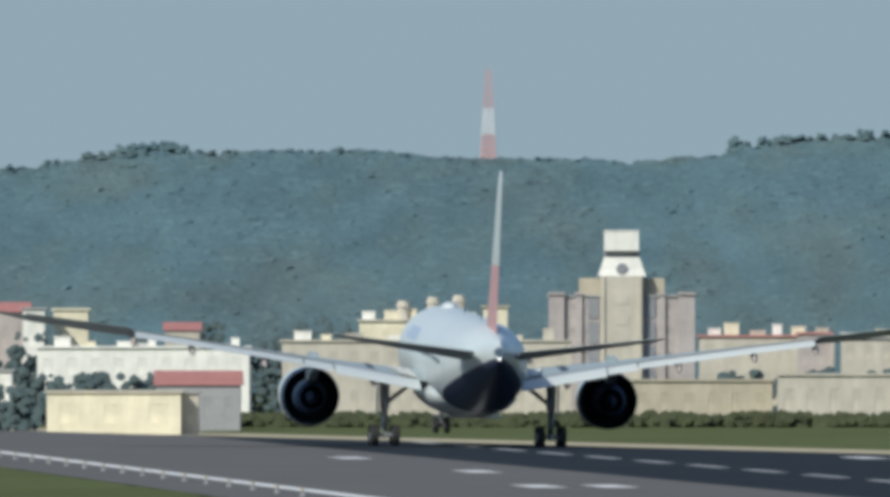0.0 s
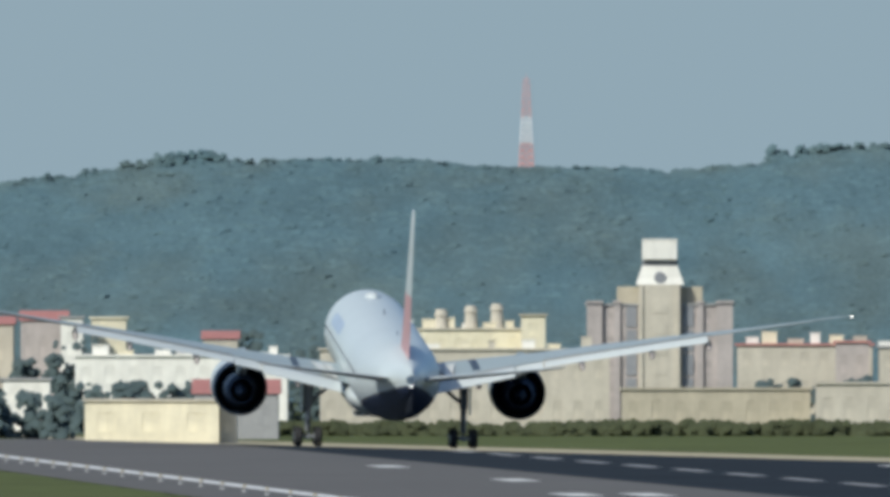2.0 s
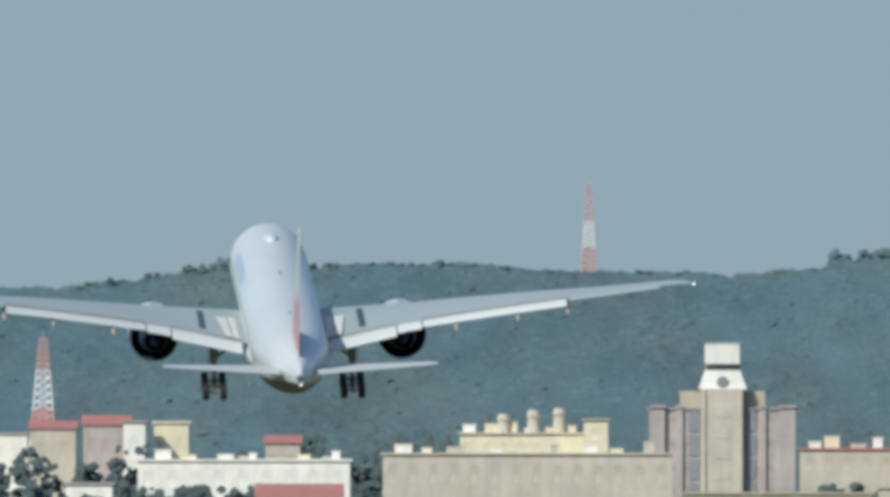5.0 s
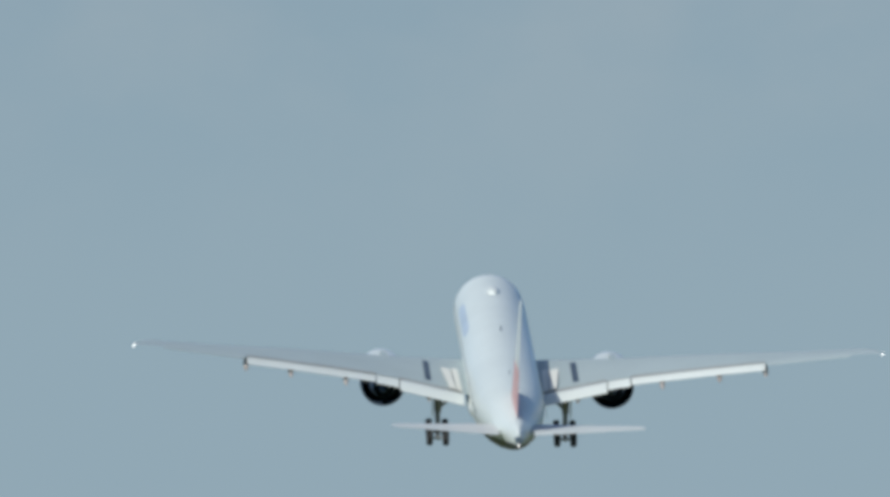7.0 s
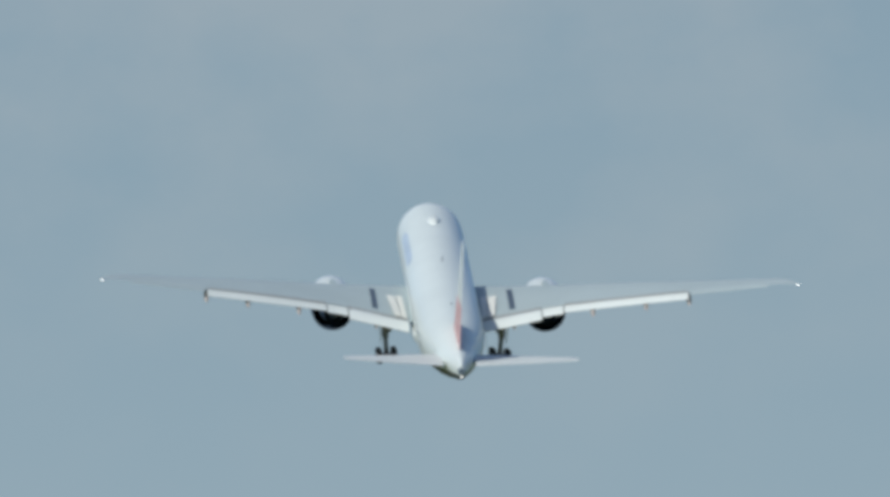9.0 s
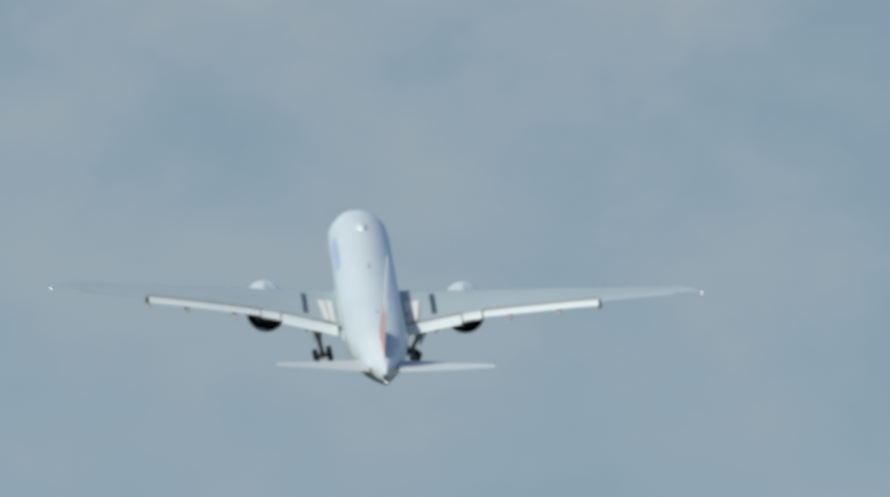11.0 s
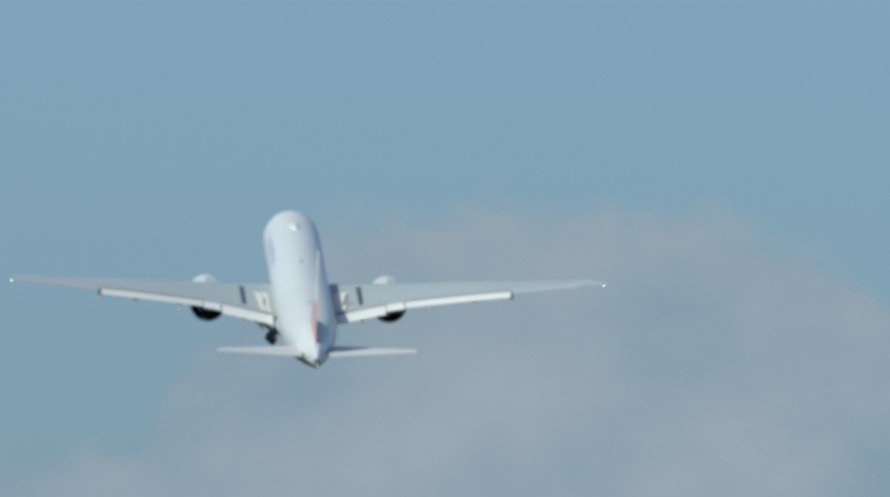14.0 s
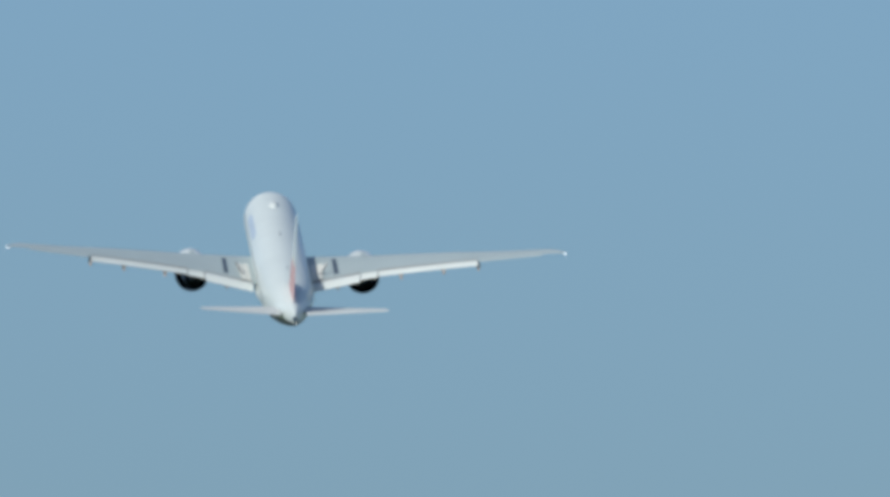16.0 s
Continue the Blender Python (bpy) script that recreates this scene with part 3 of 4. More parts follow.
def mast(x, y, base, top, w0, w1, shares, label):
    """A lattice mast: four legs, rings and diagonals, painted red and white in turn."""
    ob = bpy.data.objects.new("radio_mast", None)
    scene.collection.objects.link(ob)
    ob.location = (x, y, base)
    h = top - base
    bounds = np.concatenate([[0], np.cumsum(shares)]) / sum(shares)
    for k in range(len(shares)):
        red = (len(shares) - 1 - k) % 2 == 0
        bm = bmesh.new()
        za, zb = h * bounds[k], h * bounds[k + 1]
        steps = 5
        for s in range(steps):
            z0, z1 = za + (zb - za) * s / steps, za + (zb - za) * (s + 1) / steps
            a, b = (w0 + (w1 - w0) * z0 / h) / 2, (w0 + (w1 - w0) * z1 / h) / 2
            ca = [(-a, -a, z0), (a, -a, z0), (a, a, z0), (-a, a, z0)]
            cb = [(-b, -b, z1), (b, -b, z1), (b, b, z1), (-b, b, z1)]
            t = max(0.06, a * 0.125)
            for i in range(4):
                j = (i + 1) % 4
                add_rod(bm, ca[i], cb[i], t, t, 5)
                add_rod(bm, ca[i], cb[j], t * 0.9, t * 0.9, 4)
                add_rod(bm, ca[j], cb[i], t * 0.9, t * 0.9, 4)
                add_rod(bm, cb[i], cb[j], t * 0.9, t * 0.9, 4)
        part("mast_section", bm, MAST_RED if red else MAST_WHITE, ob, "red lattice section" if red else "white lattice section")
    bm = bmesh.new()
    add_rod(bm, (0, 0, h), (0, 0, h + w1), 0.06, 0.03, 6)
    part("aerial", bm, MAST_RED, ob)
    return tagged(ob, label, "mast")


mast(7.2, 4715, 33.0, 49.3, 2.5, 0.9, (34, 27, 39), "red and white lattice radio mast on the ridge")
mast(-60.2, 3400, -2.4, 19.4, 4.6, 0.9, (43, 52, 35, 47, 37), "red and white lattice radio mast behind houses")

# ---- airliner ----
FLIGHT_ROWS = [
    (0.0, 1.44, 1873.22, 0.05, 1.27, 0.75, 3.13),
    (0.5, -0.50, 1905.50, 0.08, 1.78, 0.84, 3.05),
    (1.0, -2.60, 1938.07, 0.08, 2.46, 0.79, 3.00),
    (1.5, -4.71, 1971.21, 0.18, 3.18, 0.83, 2.96),
    (2.0, -6.94, 2005.27, 0.36, 4.09, 0.95, 2.93),
    (2.5, -9.07, 2040.65, 0.95, 5.12, 0.80, 2.93),
    (3.0, -11.40, 2077.28, 1.97, 6.03, 0.45, 2.83),
    (5.3, -22.31, 2284.92, 13.69, 9.99, -0.76, 2.70),
    (5.5, -23.28, 2303.64, 15.18, 10.30, -0.77, 2.69),
    (6.0, -26.06, 2350.51, 20.40, 11.00, -0.56, 2.79),
    (6.5, -28.64, 2397.44, 26.92, 11.37, 0.51, 3.00),
    (7.0, -31.13, 2444.37, 33.91, 11.65, 0.67, 3.08),
    (7.5, -33.74, 2491.10, 41.18, 12.01, 0.44, 3.17),
    (8.0, -36.46, 2537.48, 48.75, 12.44, 0.22, 3.30),
    (8.5, -39.26, 2583.51, 56.70, 12.90, 0.24, 3.46),
    (9.0, -42.28, 2629.32, 64.82, 13.40, 0.33, 3.58),
    (11.3, -55.27, 2835.53, 109.38, 15.08, 0.24, 3.66),
    (11.5, -56.25, 2853.64, 113.63, 15.14, 0.15, 3.66),
    (12.0, -58.75, 2898.94, 124.51, 15.28, -0.14, 3.63),
    (12.5, -60.79, 2944.34, 135.81, 15.44, -0.13, 3.68),
    (13.0, -62.70, 2989.88, 147.44, 15.59, 0.04, 3.73),
    (13.5, -64.75, 3035.53, 159.40, 15.76, 0.20, 3.78),
    (14.0, -66.75, 3081.25, 172.94, 15.87, 0.30, 3.84),
    (14.5, -68.57, 3127.08, 185.88, 15.88, 0.19, 3.85),
    (15.0, -70.37, 3172.92, 198.80, 15.77, 0.30, 3.90),
    (15.5, -71.90, 3218.74, 211.58, 15.53, 0.47, 3.94),
    (16.0, -73.20, 3264.53, 224.35, 15.15, 0.47, 3.93),
]

airliner = bpy.data.objects.new("airliner", None)
scene.collection.objects.link(airliner)
tagged(airliner, "white twin-engine airliner with navy belly taking off", "airplane")

GEAR = {}        # the parts that move on the airliner

# stations aft of the nose: distance, half width, half height, centre height
STATIONS = ((0.0, 0.10, 0.10, 4.45), (0.5, 0.85, 0.80, 4.52), (1.4, 1.45, 1.42, 4.72), (3.0, 2.15, 2.18, 5.02), (5.0, 2.70, 2.76, 5.34),
            (7.5, 3.03, 3.06, 5.54), (10.0, 3.1, 3.1, 5.58), (20, 3.1, 3.1, 5.58), (30, 3.1, 3.1, 5.58), (40, 3.1, 3.1, 5.58), (49, 3.1, 3.1, 5.58),
            (53, 3.07, 3.06, 5.62), (57, 2.85, 2.85, 5.80), (61, 2.45, 2.50, 6.07), (65, 1.95, 2.08, 6.37), (69, 1.35, 1.60, 6.68),
            (72, 0.82, 1.20, 6.88), (74, 0.42, 0.85, 6.98), (74.8, 0.2, 0.6, 7.0))


def body_ring(s, a, c, z, k=56):
    return [(a * math.sin(2 * math.pi * i / k), 38.1 - s, z + c * math.cos(2 * math.pi * i / k)) for i in range(k)]


def fine_stations():
    s = np.array([q[0] for q in STATIONS])
    fine = np.unique(np.concatenate([s, np.arange(1, 74.5, 1.5)]))
    return [(d, *(float(np.interp(d, s, [q[j] for q in STATIONS])) for j in (1, 2, 3))) for d in fine]


def make_fuselage():
    bm = loft([body_ring(*q) for q in fine_stations()])
    body = part("fuselage", bm, LIVERY, airliner, "white fuselage with navy belly", 40)
    # cabin windows
    bm0 = None
    for side in (-1, 1):
        for i in range(70):
            y = 29.0 - i * 0.83
            if y < -21:
                continue
            if bm0 is None:
                bm = bmesh.new()
                add_box(bm, -0.01, 0.012, -0.13, 0.13, -0.2, 0.2)
                bmesh.ops.bevel(bm, geom=[e for e in bm.edges if abs(e.verts[0].co.x - e.verts[1].co.x) > 0.01], offset=0.09, segments=2, affect="EDGES")
                bm0 = part("cabin_window", bm, GLASS, body)
                ob = bm0
            else:
                ob = bm0.copy()
                scene.collection.objects.link(ob)
            ob.location = (side * 3.052, y, 6.05)
            ob.rotation_euler = (0, side * radians(-10.2), 0 if side > 0 else math.pi)
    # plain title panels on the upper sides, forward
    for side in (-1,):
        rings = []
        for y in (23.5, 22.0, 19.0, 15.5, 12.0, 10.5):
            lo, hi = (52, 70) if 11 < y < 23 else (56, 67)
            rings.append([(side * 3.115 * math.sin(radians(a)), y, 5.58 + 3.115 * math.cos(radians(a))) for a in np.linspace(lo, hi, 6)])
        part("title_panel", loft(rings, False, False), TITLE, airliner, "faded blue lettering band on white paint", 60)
    # domes and aerials on the crown
    bm = bmesh.new()
    bmesh.ops.create_uvsphere(bm, u_segments=20, v_segments=10, radius=1.0)
    for v in bm.verts:
        v.co = Vector((v.co.x * 0.6, v.co.y * 1.7 + 22.6, v.co.z * 0.42 + 8.62))
    part("satcom_dome", bm, WHITE, airliner, "white radome on the crown", 60)
    for y, h in ((4.5, 0.5), (-15, 0.3)):
        bm = loft([[(-0.05, y + 0.35, 8.55), (0.05, y + 0.35, 8.55), (0.05, y - 0.35, 8.55), (-0.05, y - 0.35, 8.55)],
                   [(-0.02, y + 0.02, 8.6 + h), (0.02, y + 0.02, 8.6 + h), (0.02, y - 0.3, 8.6 + h), (-0.02, y - 0.3, 8.6 + h)]])
        part("blade_aerial", bm, DARK, airliner, "dark blade aerial")
    # belly fairing
    rings = []
    for y, a, c in ((17, 1.2, 0.2), (14.5, 2.6, 1.0), (11, 3.05, 1.5), (4, 3.15, 1.62), (-4, 3.05, 1.6), (-8, 2.6, 1.2), (-11.5, 1.4, 0.4)):
        rings.append([(a * math.sin(2 * math.pi * i / 32), y, 3.55 + c * math.cos(2 * math.pi * i / 32) * (1 if math.cos(2 * math.pi * i / 32) < 0 else 0.6))
                      for i in range(32)])
    part("belly_fairing", loft(rings), WHITE, airliner, "white wing root fairing", 50)
    # tail cone outlet and lamp
    bm = bmesh.new()
    add_rod(bm, (0, -36.2, 7.05), (0, -36.95, 7.05), 0.34, 0.3, 16)
    part("exhaust_outlet", bm, HOT_METAL, airliner)
    bm = bmesh.new()
    bmesh.ops.create_uvsphere(bm, u_segments=10, v_segments=6, radius=0.055, matrix=pose(0, -36.9, 6.6))
    part("tail_lamp", bm, LAMP_WHITE, airliner)


# half span, leading edge, trailing edge, height, thickness; the outer wing is washed out, its leading edge lower
WING = ((2.2, 13.4, -2.6, 4.1, 1.75), (3.1, 12.8, -2.6, 4.35, 1.65), (9.9, 8.2, -2.7, 5.95, 1.15), (15, 4.7, -4.6, 7.05, 0.9), (20, 1.25, -6.6, 8.1, 0.72),
        (25, -2.2, -8.45, 9.05, 0.52), (29, -4.95, -9.95, 9.8, 0.36), (30.4, -6.7, -10.7, 10.1, 0.26), (31.5, -8.8, -11.5, 10.3, 0.17), (32.1, -10.9, -12.2, 10.42, 0.08))


def wing_at(x):
    xs = [w[0] for w in WING]
    return [float(np.interp(x, xs, [w[j] for w in WING])) for j in (1, 2, 3, 4)]


def washout(x):
    return float(np.interp(x, (3, 6, 9.9, 15, 20, 25, 29, 32.1), (0, 0.15, 0.38, 0.42, 0.48, 0.52, 0.45, 0.1)))


def aerofoil(le, te, z, th, side_point, k=12, twist=0.0):
    """Points round a section; side_point turns (chord place, height) into a vertex."""
    pts = []
    for sgn in (1, -1):
        for i in range(k):
            u = i / k if sgn > 0 else 1 - i / k
            u = u * u * (3 - 2 * u) * 0.5 + u * 0.5
            t = 5 * (0.2969 * math.sqrt(max(u, 0)) - 0.126 * u - 0.3516 * u * u + 0.2843 * u ** 3 - 0.1015 * u ** 4)
            pts.append(side_point(le + (te - le) * u, z - twist * (1 - u) + sgn * t * th * 0.5 * (1.1 if sgn > 0 else 0.8)))
    return pts


def make_wing(s):
    xs = [2.2, 3.1, 5, 7.5, 9.9, 12.5, 15, 17.5, 20, 22.5, 25, 27, 29, 30.4, 31.5, 32.1]
    rings = []
    for x in xs:
        le, te, z, th = wing_at(x)
        rings.append(aerofoil(le, te, z, th, lambda y, zz, x=x: (s * x, y, zz), twist=washout(x)))
    wing = part("wing", loft(rings), GREY, airliner, "grey swept wing", 50)

    def flap(name, x0, x1, chord, droop, gap, mat, label):
        rr = []
        for x in np.linspace(x0, x1, 5):
            le, te, z, th = wing_at(x)
            c, d = math.cos(radians(droop)), math.sin(radians(droop))
            y0, z0 = te + 0.55 - gap, z - 0.10
            rr.append([(s * x, y0 - (a * c + b * d) * chord, z0 - (a * d - b * c) * chord)
                       for a, b in ((0, 0), (0.12, 0.07), (0.4, 0.075), (1.0, 0.012), (1.0, -0.012), (0.4, -0.06), (0.1, -0.06))])
        return part(name, loft(rr), mat, wing, label, 60)

    flap("inboard_flap", 3.35, 8.9, 2.3, 13, 0.35, WHITE, "lowered pale inboard flap")
    flap("flaperon", 9.0, 10.9, 2.0, 12, 0.05, WHITE, "lowered pale flaperon")
    flap("outboard_flap", 11.0, 22.2, 1.55, 12, 0.25, WHITE, "lowered pale outboard flap")
    hinge = []
    for x in (22.4, 29.4):
        le, te, z, th = wing_at(x)
        hinge.append(Vector((s * x, te + 0.40, z - 0.02)))
    rr = []
    for k in np.linspace(0, 1, 5):
        base = (hinge[1] - hinge[0]) * float(k)
        chord = 1.25 - 0.3 * float(k)
        rr.append([base + Vector((0, -a * chord, b * chord)) for a, b in ((0, 0.06), (0.3, 0.06), (1.0, 0.01), (1.0, -0.01), (0.3, -0.08), (0, -0.08))])
    GEAR["aileron", s] = (part("aileron", loft(rr), GREY, wing, "grey outboard aileron", 60), hinge[0], (hinge[1] - hinge[0]).normalized())
    for x, ln in ((6.4, 3.6), (13.6, 3.4), (18.4, 3.0), (22.3, 2.2)):
        le, te, z, th = wing_at(x)
        prof = [(te + ln * 0.75, 0.05), (te + ln * 0.5, 0.22), (te, 0.3), (te - ln * 0.35, 0.24), (te - ln * 0.62, 0.03)]
        rr = []
        for j, (y, r) in enumerate(prof):
            rr.append([(s * x + 0.75 * r * math.cos(a), y, z - 0.38 - 0.15 * j + r * math.sin(a)) for a in np.linspace(0, 2 * math.pi, 12, False)])
        part("flap_track_fairing", loft(rr), PINK, wing, "flap track fairing under the wing", 60)
    # dark walkway strip on the upper skin
    bm = bmesh.new()
    prev = None
    for y in np.linspace(7.3, -0.7, 12):
        row = []
        for x in (6.1, 6.62):
            le, te, z, th = wing_at(x)
            u = (le - y) / (le - te)
            t = 5 * (0.2969 * math.sqrt(u) - 0.126 * u - 0.3516 * u * u + 0.2843 * u ** 3 - 0.1015 * u ** 4)
            row.append(bm.verts.new((s * x, y, z + t * th * 0.55 - washout(x) * (1 - u) + 0.02)))
        if prev:
            bm.faces.new((prev[0], prev[1], row[1], row[0]))
        prev = row
    part("walkway", bm, DARK, wing, "dark anti-slip walkway strip")
    # white fairing panels on the inboard skin, with narrow gaps between them

    def skin(x, y):
        le, te, z, th = wing_at(x)
        u = min(max((le - y) / (le - te), 0.001), 1)
        t = 5 * (0.2969 * math.sqrt(u) - 0.126 * u - 0.3516 * u * u + 0.2843 * u ** 3 - 0.1015 * u ** 4)
        return z + t * th * 0.55 - washout(x) * (1 - u)

    # dark strips on the skin paint the shade between the wing and each lowered flap
    for x0, x1 in ((3.4, 8.9), (11.0, 22.2)):
        rings = []
        for x in np.linspace(x0, x1, 7):
            te = wing_at(x)[1]
            rings.append([(s * x, te + a, skin(x, te + a) + dz) for a, dz in ((0.55, 0.0), (0.55, 0.02), (0.12, 0.02), (0.12, 0.0))])
        part("slot_shade_strip", loft(rings), SLOT, wing, "dark strip painted for the shaded gap ahead of the flap")
    for x0, x1, fore in ((3.62, 4.2, 5.7), (4.32, 5.1, 5.2)):
        rings = []
        for y in np.linspace(fore, -2.2, 12):
            narrow = 0.45 * (fore - y) / (fore + 2.2) if x0 > 3.2 else 0.0
            rings.append([(s * (x - narrow * (x - 3.0) / 1.95), y, skin(x, y) + dz) for x, dz in ((x0, 0.05), (x0, 0.11), (x1, 0.11), (x1, 0.05))])
        part("fairing_panel", loft(rings), PANEL, wing, "white fairing panel at the wing root")
    bm = bmesh.new()
    bmesh.ops.create_uvsphere(bm, u_segments=10, v_segments=6, radius=0.06, matrix=pose(s * 32.05, -12.25, 10.4))
    part("wingtip_lamp", bm, LAMP_WHITE, wing, "white wingtip light")
    return wing


def make_engine(s):
    x, z = s * 9.9, 2.9
    outer = [(16.1, 1.64), (16.3, 1.72), (16.1, 1.80), (15.2, 1.90), (13.6, 1.97), (11.8, 1.98), (10.6, 1.97)]
    bm = loft(revolve(outer, 44, x, z), caps=False)
    eng = part("engine", bm, WHITE, airliner, "white engine cowl", 50)
    aft = [(10.6, 1.972), (9.9, 1.95), (9.1, 1.90), (9.1, 1.84), (10.6, 1.82), (13.0, 1.7), (16.1, 1.64)]
    part("fan_nozzle", loft(revolve(aft, 44, x, z), caps=False), NACELLE, eng, "dark navy fan nozzle", 40)
    core = [(13.0, 1.15), (11.0, 1.25), (9.0, 1.15), (7.3, 0.86), (7.3, 0.80), (8.6, 0.78)]
    part("core_cowl", loft(revolve(core, 36, x, z), caps=False), NACELLE, eng, "dark metal core cowl", 40)
    plug = [(8.8, 0.5), (7.6, 0.46), (6.8, 0.3), (6.2, 0.05)]
    part("exhaust_plug", loft(revolve(plug, 28, x, z)), NACELLE, eng, "burnt metal exhaust plug", 40)
    part("fan", loft(revolve([(13.1, 1.72), (12.9, 1.1)], 36, x, z)), DARK, eng, "dark fan disc")
    rings = []
    for y, z0, z1, w in ((13.6, 4.75, 4.87, 0.05), (11, 4.35, 5.5, 0.28), (8, 3.95, 5.9, 0.32), (4, 4.6, 5.9, 0.26), (0.5, 5.2, 5.7, 0.06)):
        rings.append([(x - w, y, z0), (x + w, y, z0), (x + w * 0.8, y, z1), (x - w * 0.8, y, z1)])
    part("pylon", loft(rings), GREY, eng, "grey engine pylon")


def make_tail():
    # fin
    rings = []
    for z, le, te, th in ((7.6, -20.5, -32.6, 1.0), (9.0, -23.4, -33.2, 0.95), (11.5, -26.0, -34.2, 0.8), (12.6, -27.15, -34.64, 0.73), (14, -28.6, -35.2, 0.64), (16.5, -31.2, -36.2, 0.5), (18.3, -33.1, -36.9, 0.38), (18.75, -34.0, -37.0, 0.2)):
        rings.append(aerofoil(le, te, 0, th * 0.92, lambda y, w, z=z: (w, y, z)))
    bm = loft(rings)
    for f in bm.faces:
        c = f.calc_center_median()
        f.material_index = 0 if c.z > 12.6 else 1
    part("fin", bm, [WHITE, RED], airliner, "fin in white and red bands", 50)
    for s in (-1, 1):
        rings, aft = [], []
        root = Vector((s * 1.5, -31.5, 6.88))
        for x, le, te, z, th in ((0.6, -25.2, -33.4, 6.75, 0.85), (1.5, -26.1, -33.7, 6.88, 0.78), (6, -30.2, -35.1, 7.45, 0.5), (10.2, -33.9, -36.4, 8.0, 0.26), (10.75, -34.9, -36.5, 8.08, 0.14)):
            cut = le + (te - le) * 0.70
            low = 0.075 * (le - te)          # trimmed with its leading edge down
            ring = aerofoil(le, te, z, th, lambda y, zz, x=x: (s * x, max(y, cut), zz), twist=low)
            rings.append(ring)
            if x >= 1.5:
                h = th * 0.27
                c = cut - 0.02
                aft.append([Vector(q) - root for q in ((s * x, c, z + h - 0.3 * low), (s * x, (c + te) / 2, z + h * 0.55 - 0.15 * low), (s * x, te, z + 0.015),
                                                       (s * x, te, z - 0.015), (s * x, (c + te) / 2, z - h * 0.55 - 0.15 * low), (s * x, c, z - h - 0.3 * low))])
        part("tailplane", loft(rings), TAIL_GREY, airliner, "pale grey tailplane", 50)
        ele = part("elevator", loft(aft), TAIL_GREY, airliner, "pale grey elevator", 50)
        axis = Vector((s * 9.25, -4.3, 1.2)).normalized()
        GEAR["elevator", s] = (ele, root, axis)


def make_wheel(radius, width, parent, at):
    bm = loft([[(x, r * math.cos(a), r * math.sin(a)) for a in np.linspace(0, 2 * math.pi, 24, False)]
               for x, r in ((-width / 2, radius * 0.5), (-width / 2, radius * 0.86), (-width * 0.36, radius * 0.98), (0, radius),
                            (width * 0.36, radius * 0.98), (width / 2, radius * 0.86), (width / 2, radius * 0.5))])
    for f in bm.faces:
        f.material_index = 1 if all(math.hypot(v.co.y, v.co.z) < radius * 0.52 for v in f.verts) else 0
    ob = part("wheel", bm, [RUBBER, STEEL], parent, smooth=40)
    ob.location = at
    return ob


def make_main_gear(s):
    # leg in its own frame, pivot at the origin, hanging down
    bm = bmesh.new()
    add_rod(bm, (0, 0, 0.3), (0, 0, -1.9), 0.34, 0.30, 16)
    add_rod(bm, (0, 0, -1.9), (0, 0, -3.6), 0.22, 0.22, 14)
    add_rod(bm, (0, -0.9, 0.1), (0, 0.9, 0.1), 0.22, 0.22, 12)
    add_rod(bm, (0, 0.05, -1.6), (-s * 2.0, 0.6, -0.05), 0.15, 0.13, 10)
    add_rod(bm, (0, 0, -1.5), (0, 2.0, 0.0), 0.13, 0.11, 10)
    add_rod(bm, (0, -0.3, -1.9), (0, -0.6, -2.7), 0.09, 0.09, 8)
    add_rod(bm, (0, -0.6, -2.7), (0, -0.2, -3.4), 0.09, 0.09, 8)
    leg = part("main_gear_leg", bm, STEEL, airliner, "steel main gear leg with side and drag braces", 50)
    bm = bmesh.new()
    add_box(bm, s * 0.42, s * 0.50, -0.75, 0.75, -2.3, 0.2)
    bmesh.ops.bevel(bm, geom=bm.edges[:], offset=0.03, segments=1, affect="EDGES")
    part("leg_door", bm, WHITE, leg, "white leg door")
    bm = bmesh.new()
    add_box(bm, -0.17, 0.17, -1.6, 1.6, -0.2, 0.16)
    bmesh.ops.bevel(bm, geom=bm.edges[:], offset=0.08, segments=2, affect="EDGES")
    for y in (-1.45, 0, 1.45):
        add_rod(bm, (-0.75, y, 0), (0.75, y, 0), 0.11, 0.11, 10)
    truck = part("wheel_truck", bm, STEEL, airliner, "six-wheel truck", 50)
    for y in (-1.45, 0, 1.45):
        for x in (-0.7, 0.7):
            make_wheel(0.67, 0.52, truck, (x, y, 0))
    # belly door that swings down
    bm = bmesh.new()
    add_box(bm, 0 if s > 0 else -2.0, 2.0 if s > 0 else 0, -2.3, 2.3, -0.06, 0.0)
    bmesh.ops.bevel(bm, geom=bm.edges[:], offset=0.02, segments=1, affect="EDGES")
    door = part("gear_door", bm, WHITE, airliner, "white belly gear door")
    GEAR[s] = (leg, truck, door)


def make_nose_gear():
    bm = bmesh.new()
    add_rod(bm, (0, 0, 0.2), (0, 0, -2.0), 0.17, 0.14, 14)
    add_rod(bm, (0, 0, -1.1), (0, 1.5, 0.1), 0.09, 0.08, 10)
    add_rod(bm, (-0.5, 0, -2.0), (0.5, 0, -2.0), 0.09, 0.09, 10)
    leg = part("nose_gear", bm, STEEL, airliner, "steel nose gear with two wheels", 50)
    for x in (-0.38, 0.38):
        make_wheel(0.53, 0.38, leg, (x, 0, -2.0))
    GEAR["nose"] = leg


make_fuselage()
for side in (-1, 1):
    GEAR["wing", side] = make_wing(side)
    make_engine(side)
    make_main_gear(side)
make_tail()
make_nose_gear()


def ease(t, t0, t1):
    u = min(max((t - t0) / (t1 - t0), 0), 1)
    return u * u * (3 - 2 * u)


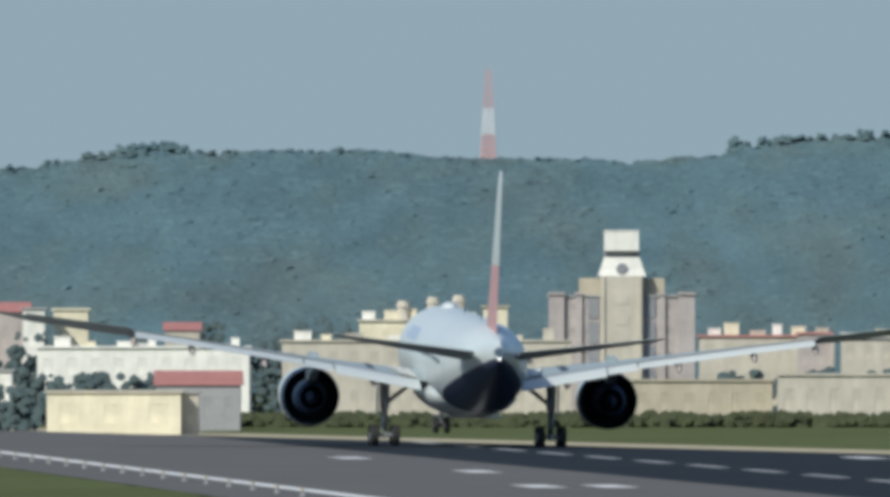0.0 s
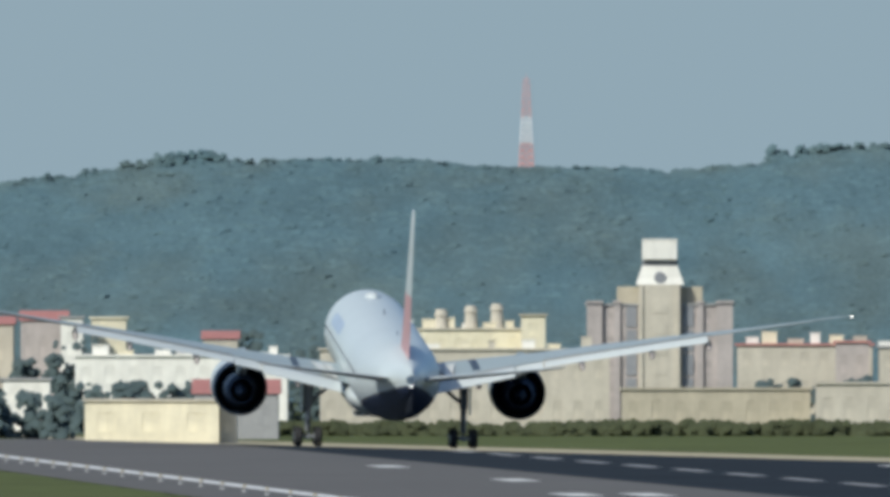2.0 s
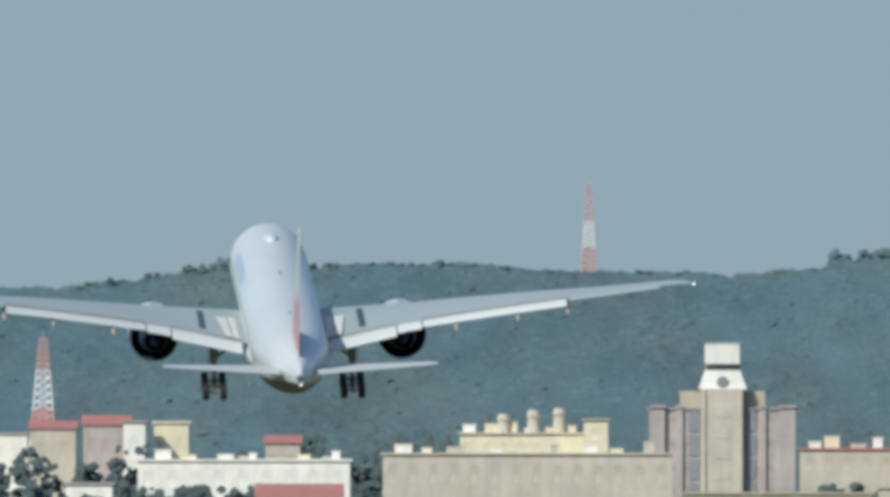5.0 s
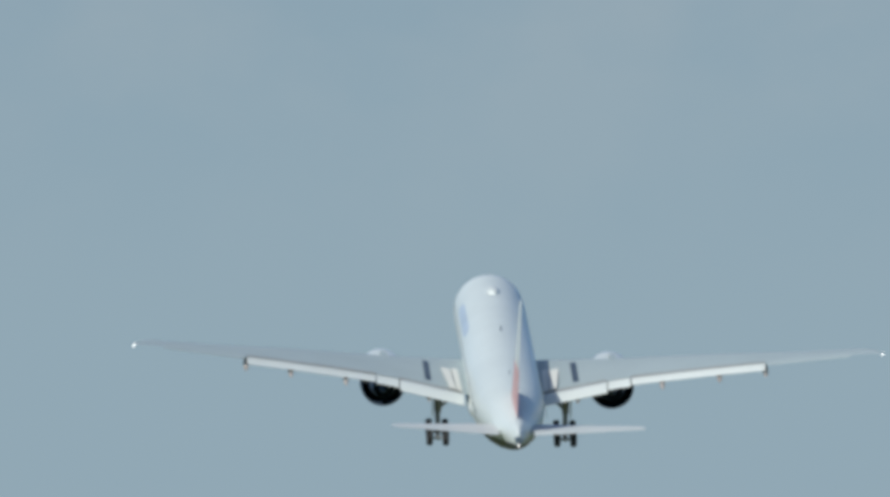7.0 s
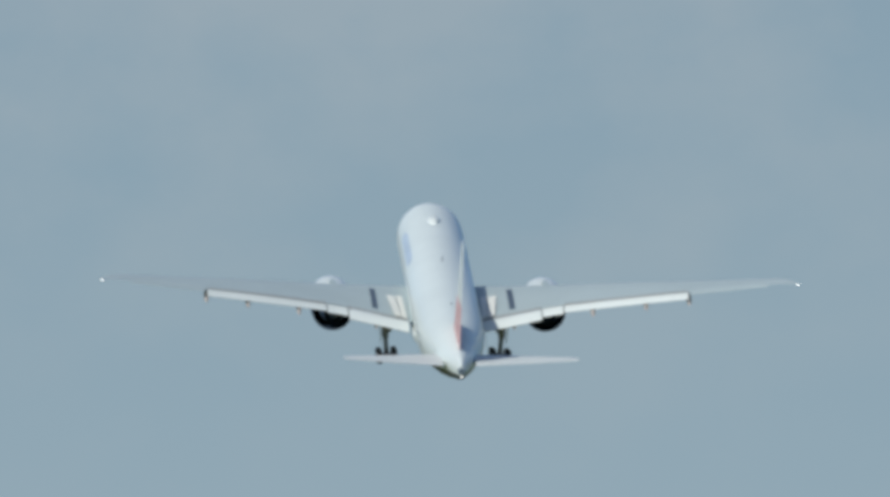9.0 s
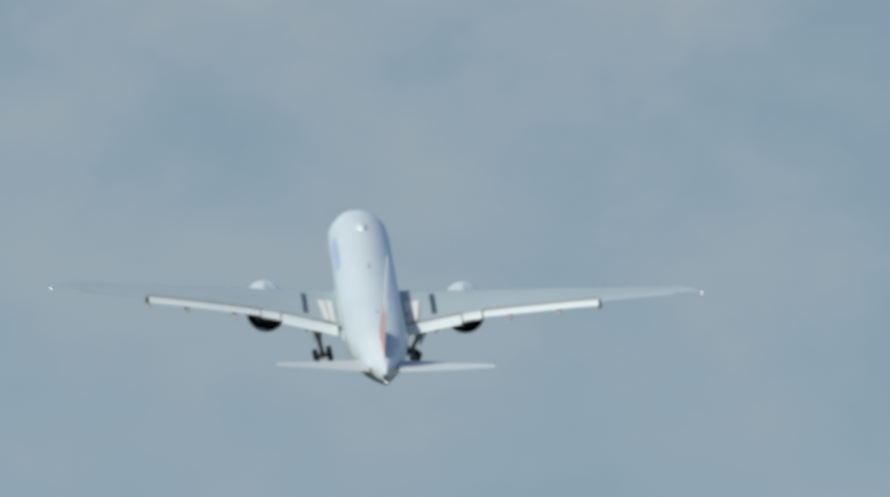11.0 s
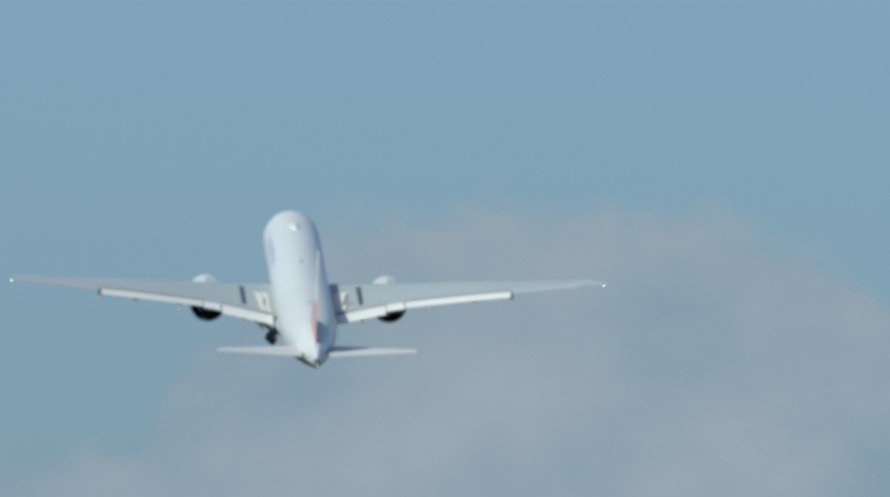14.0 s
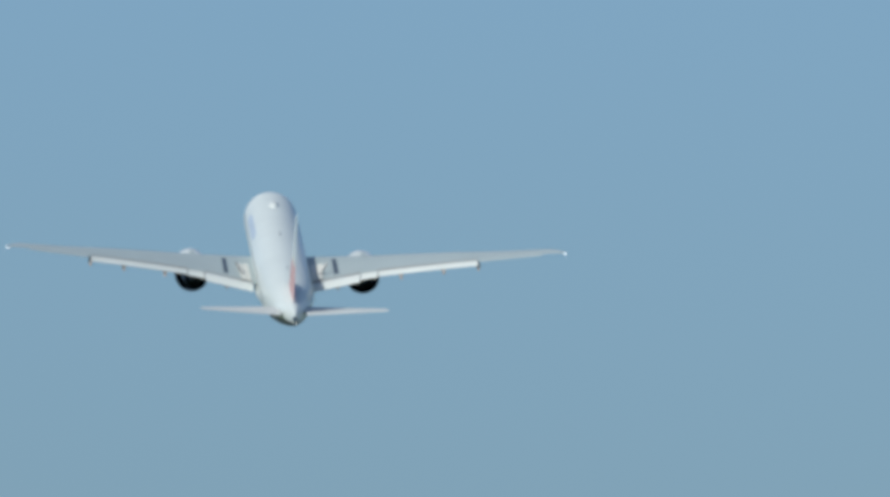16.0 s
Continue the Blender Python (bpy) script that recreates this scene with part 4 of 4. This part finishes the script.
def motions():
    """The take-off run and climb, and the landing gear folding away."""
    walk(airliner, [(t, pose(x, y, z, rx, ry, rz)) for t, x, y, z, rx, ry, rz in FLIGHT_ROWS])
    times = [0.5 * i for i in range(33)]
    pitch = [float(np.interp(t, [r[0] for r in FLIGHT_ROWS], [r[4] for r in FLIGHT_ROWS])) for t in times]
    for s in (-1, 1):
        leg, truck, door = GEAR[s]
        legs, trucks, doors = [], [], []
        for t, p in zip(times, pitch):
            # the starboard leg folds ahead of the port one
            up = float(np.interp(t, (8.4, 9.0, 10.2, 11.3, 12, 13.5, 14.5, 15, 15.8), (0, 4, 9, 16, 25, 40, 53, 62, 84) if s < 0 else (0, 4, 15, 29, 41, 66, 78, 82, 86)))
            hinge = pose(s * 5.5, -0.4, 4.3, 0, s * up, 0)
            tilt = -p * (1 - ease(t, 1.8, 3.0)) + 9 * ease(t, 1.8, 3.0) - 17 * ease(t, 7.6, 8.9)
            legs.append((t, hinge))
            trucks.append((t, hinge @ pose(0, 0, -3.63 - 0.34 * ease(t, 0.9, 1.8) + 0.28 * ease(t, 3.0, 6.0) + 0.1 * ease(t, 7.8, 9.0), tilt)))
            opened = ease(t, 7.4, 8.4) - 0.9 * ease(t, 15.0, 17.0)
            doors.append((t, pose(s * 0.25, 0.0, 1.98, 0, s * 70 * opened, 0)))
        walk(leg, legs)
        walk(truck, trucks)
        walk(door, doors)
        # the wings lift as they take the weight
        flex = lambda t: float(np.interp(t, (0, 0.5, 1, 1.5, 2, 2.5, 3.0, 5.5), (3.0, 2.7, 2.0, 1.1, 0.3, 0, 0, 0.45)))
        walk(GEAR["wing", s], [(t, pose(s * 3, 0, 4.3, 0, s * flex(t)) @ pose(-s * 3, 0, -4.3)) for t in times])
        # the outboard ailerons stand up during the run and come level in the climb
        ail, root, axis = GEAR["aileron", s]
        walk(ail, [(t, Matrix.Translation(root) @ Matrix.Rotation(-s * radians(9 - 11 * ease(t, 0.8, 2.8)), 4, axis)) for t in times])
        ele, root, axis = GEAR["elevator", s]
        walk(ele, [(t, Matrix.Translation(root) @ Matrix.Rotation(-s * radians(3 * (1 - ease(t, 1.2, 2.7)) + 1), 4, axis)) for t in times])
    walk(GEAR["nose"], [(t, pose(0, 31.2, 2.55, 88 * ease(t, 8.0, 11.0), 0, 0)) for t in times])


motions()
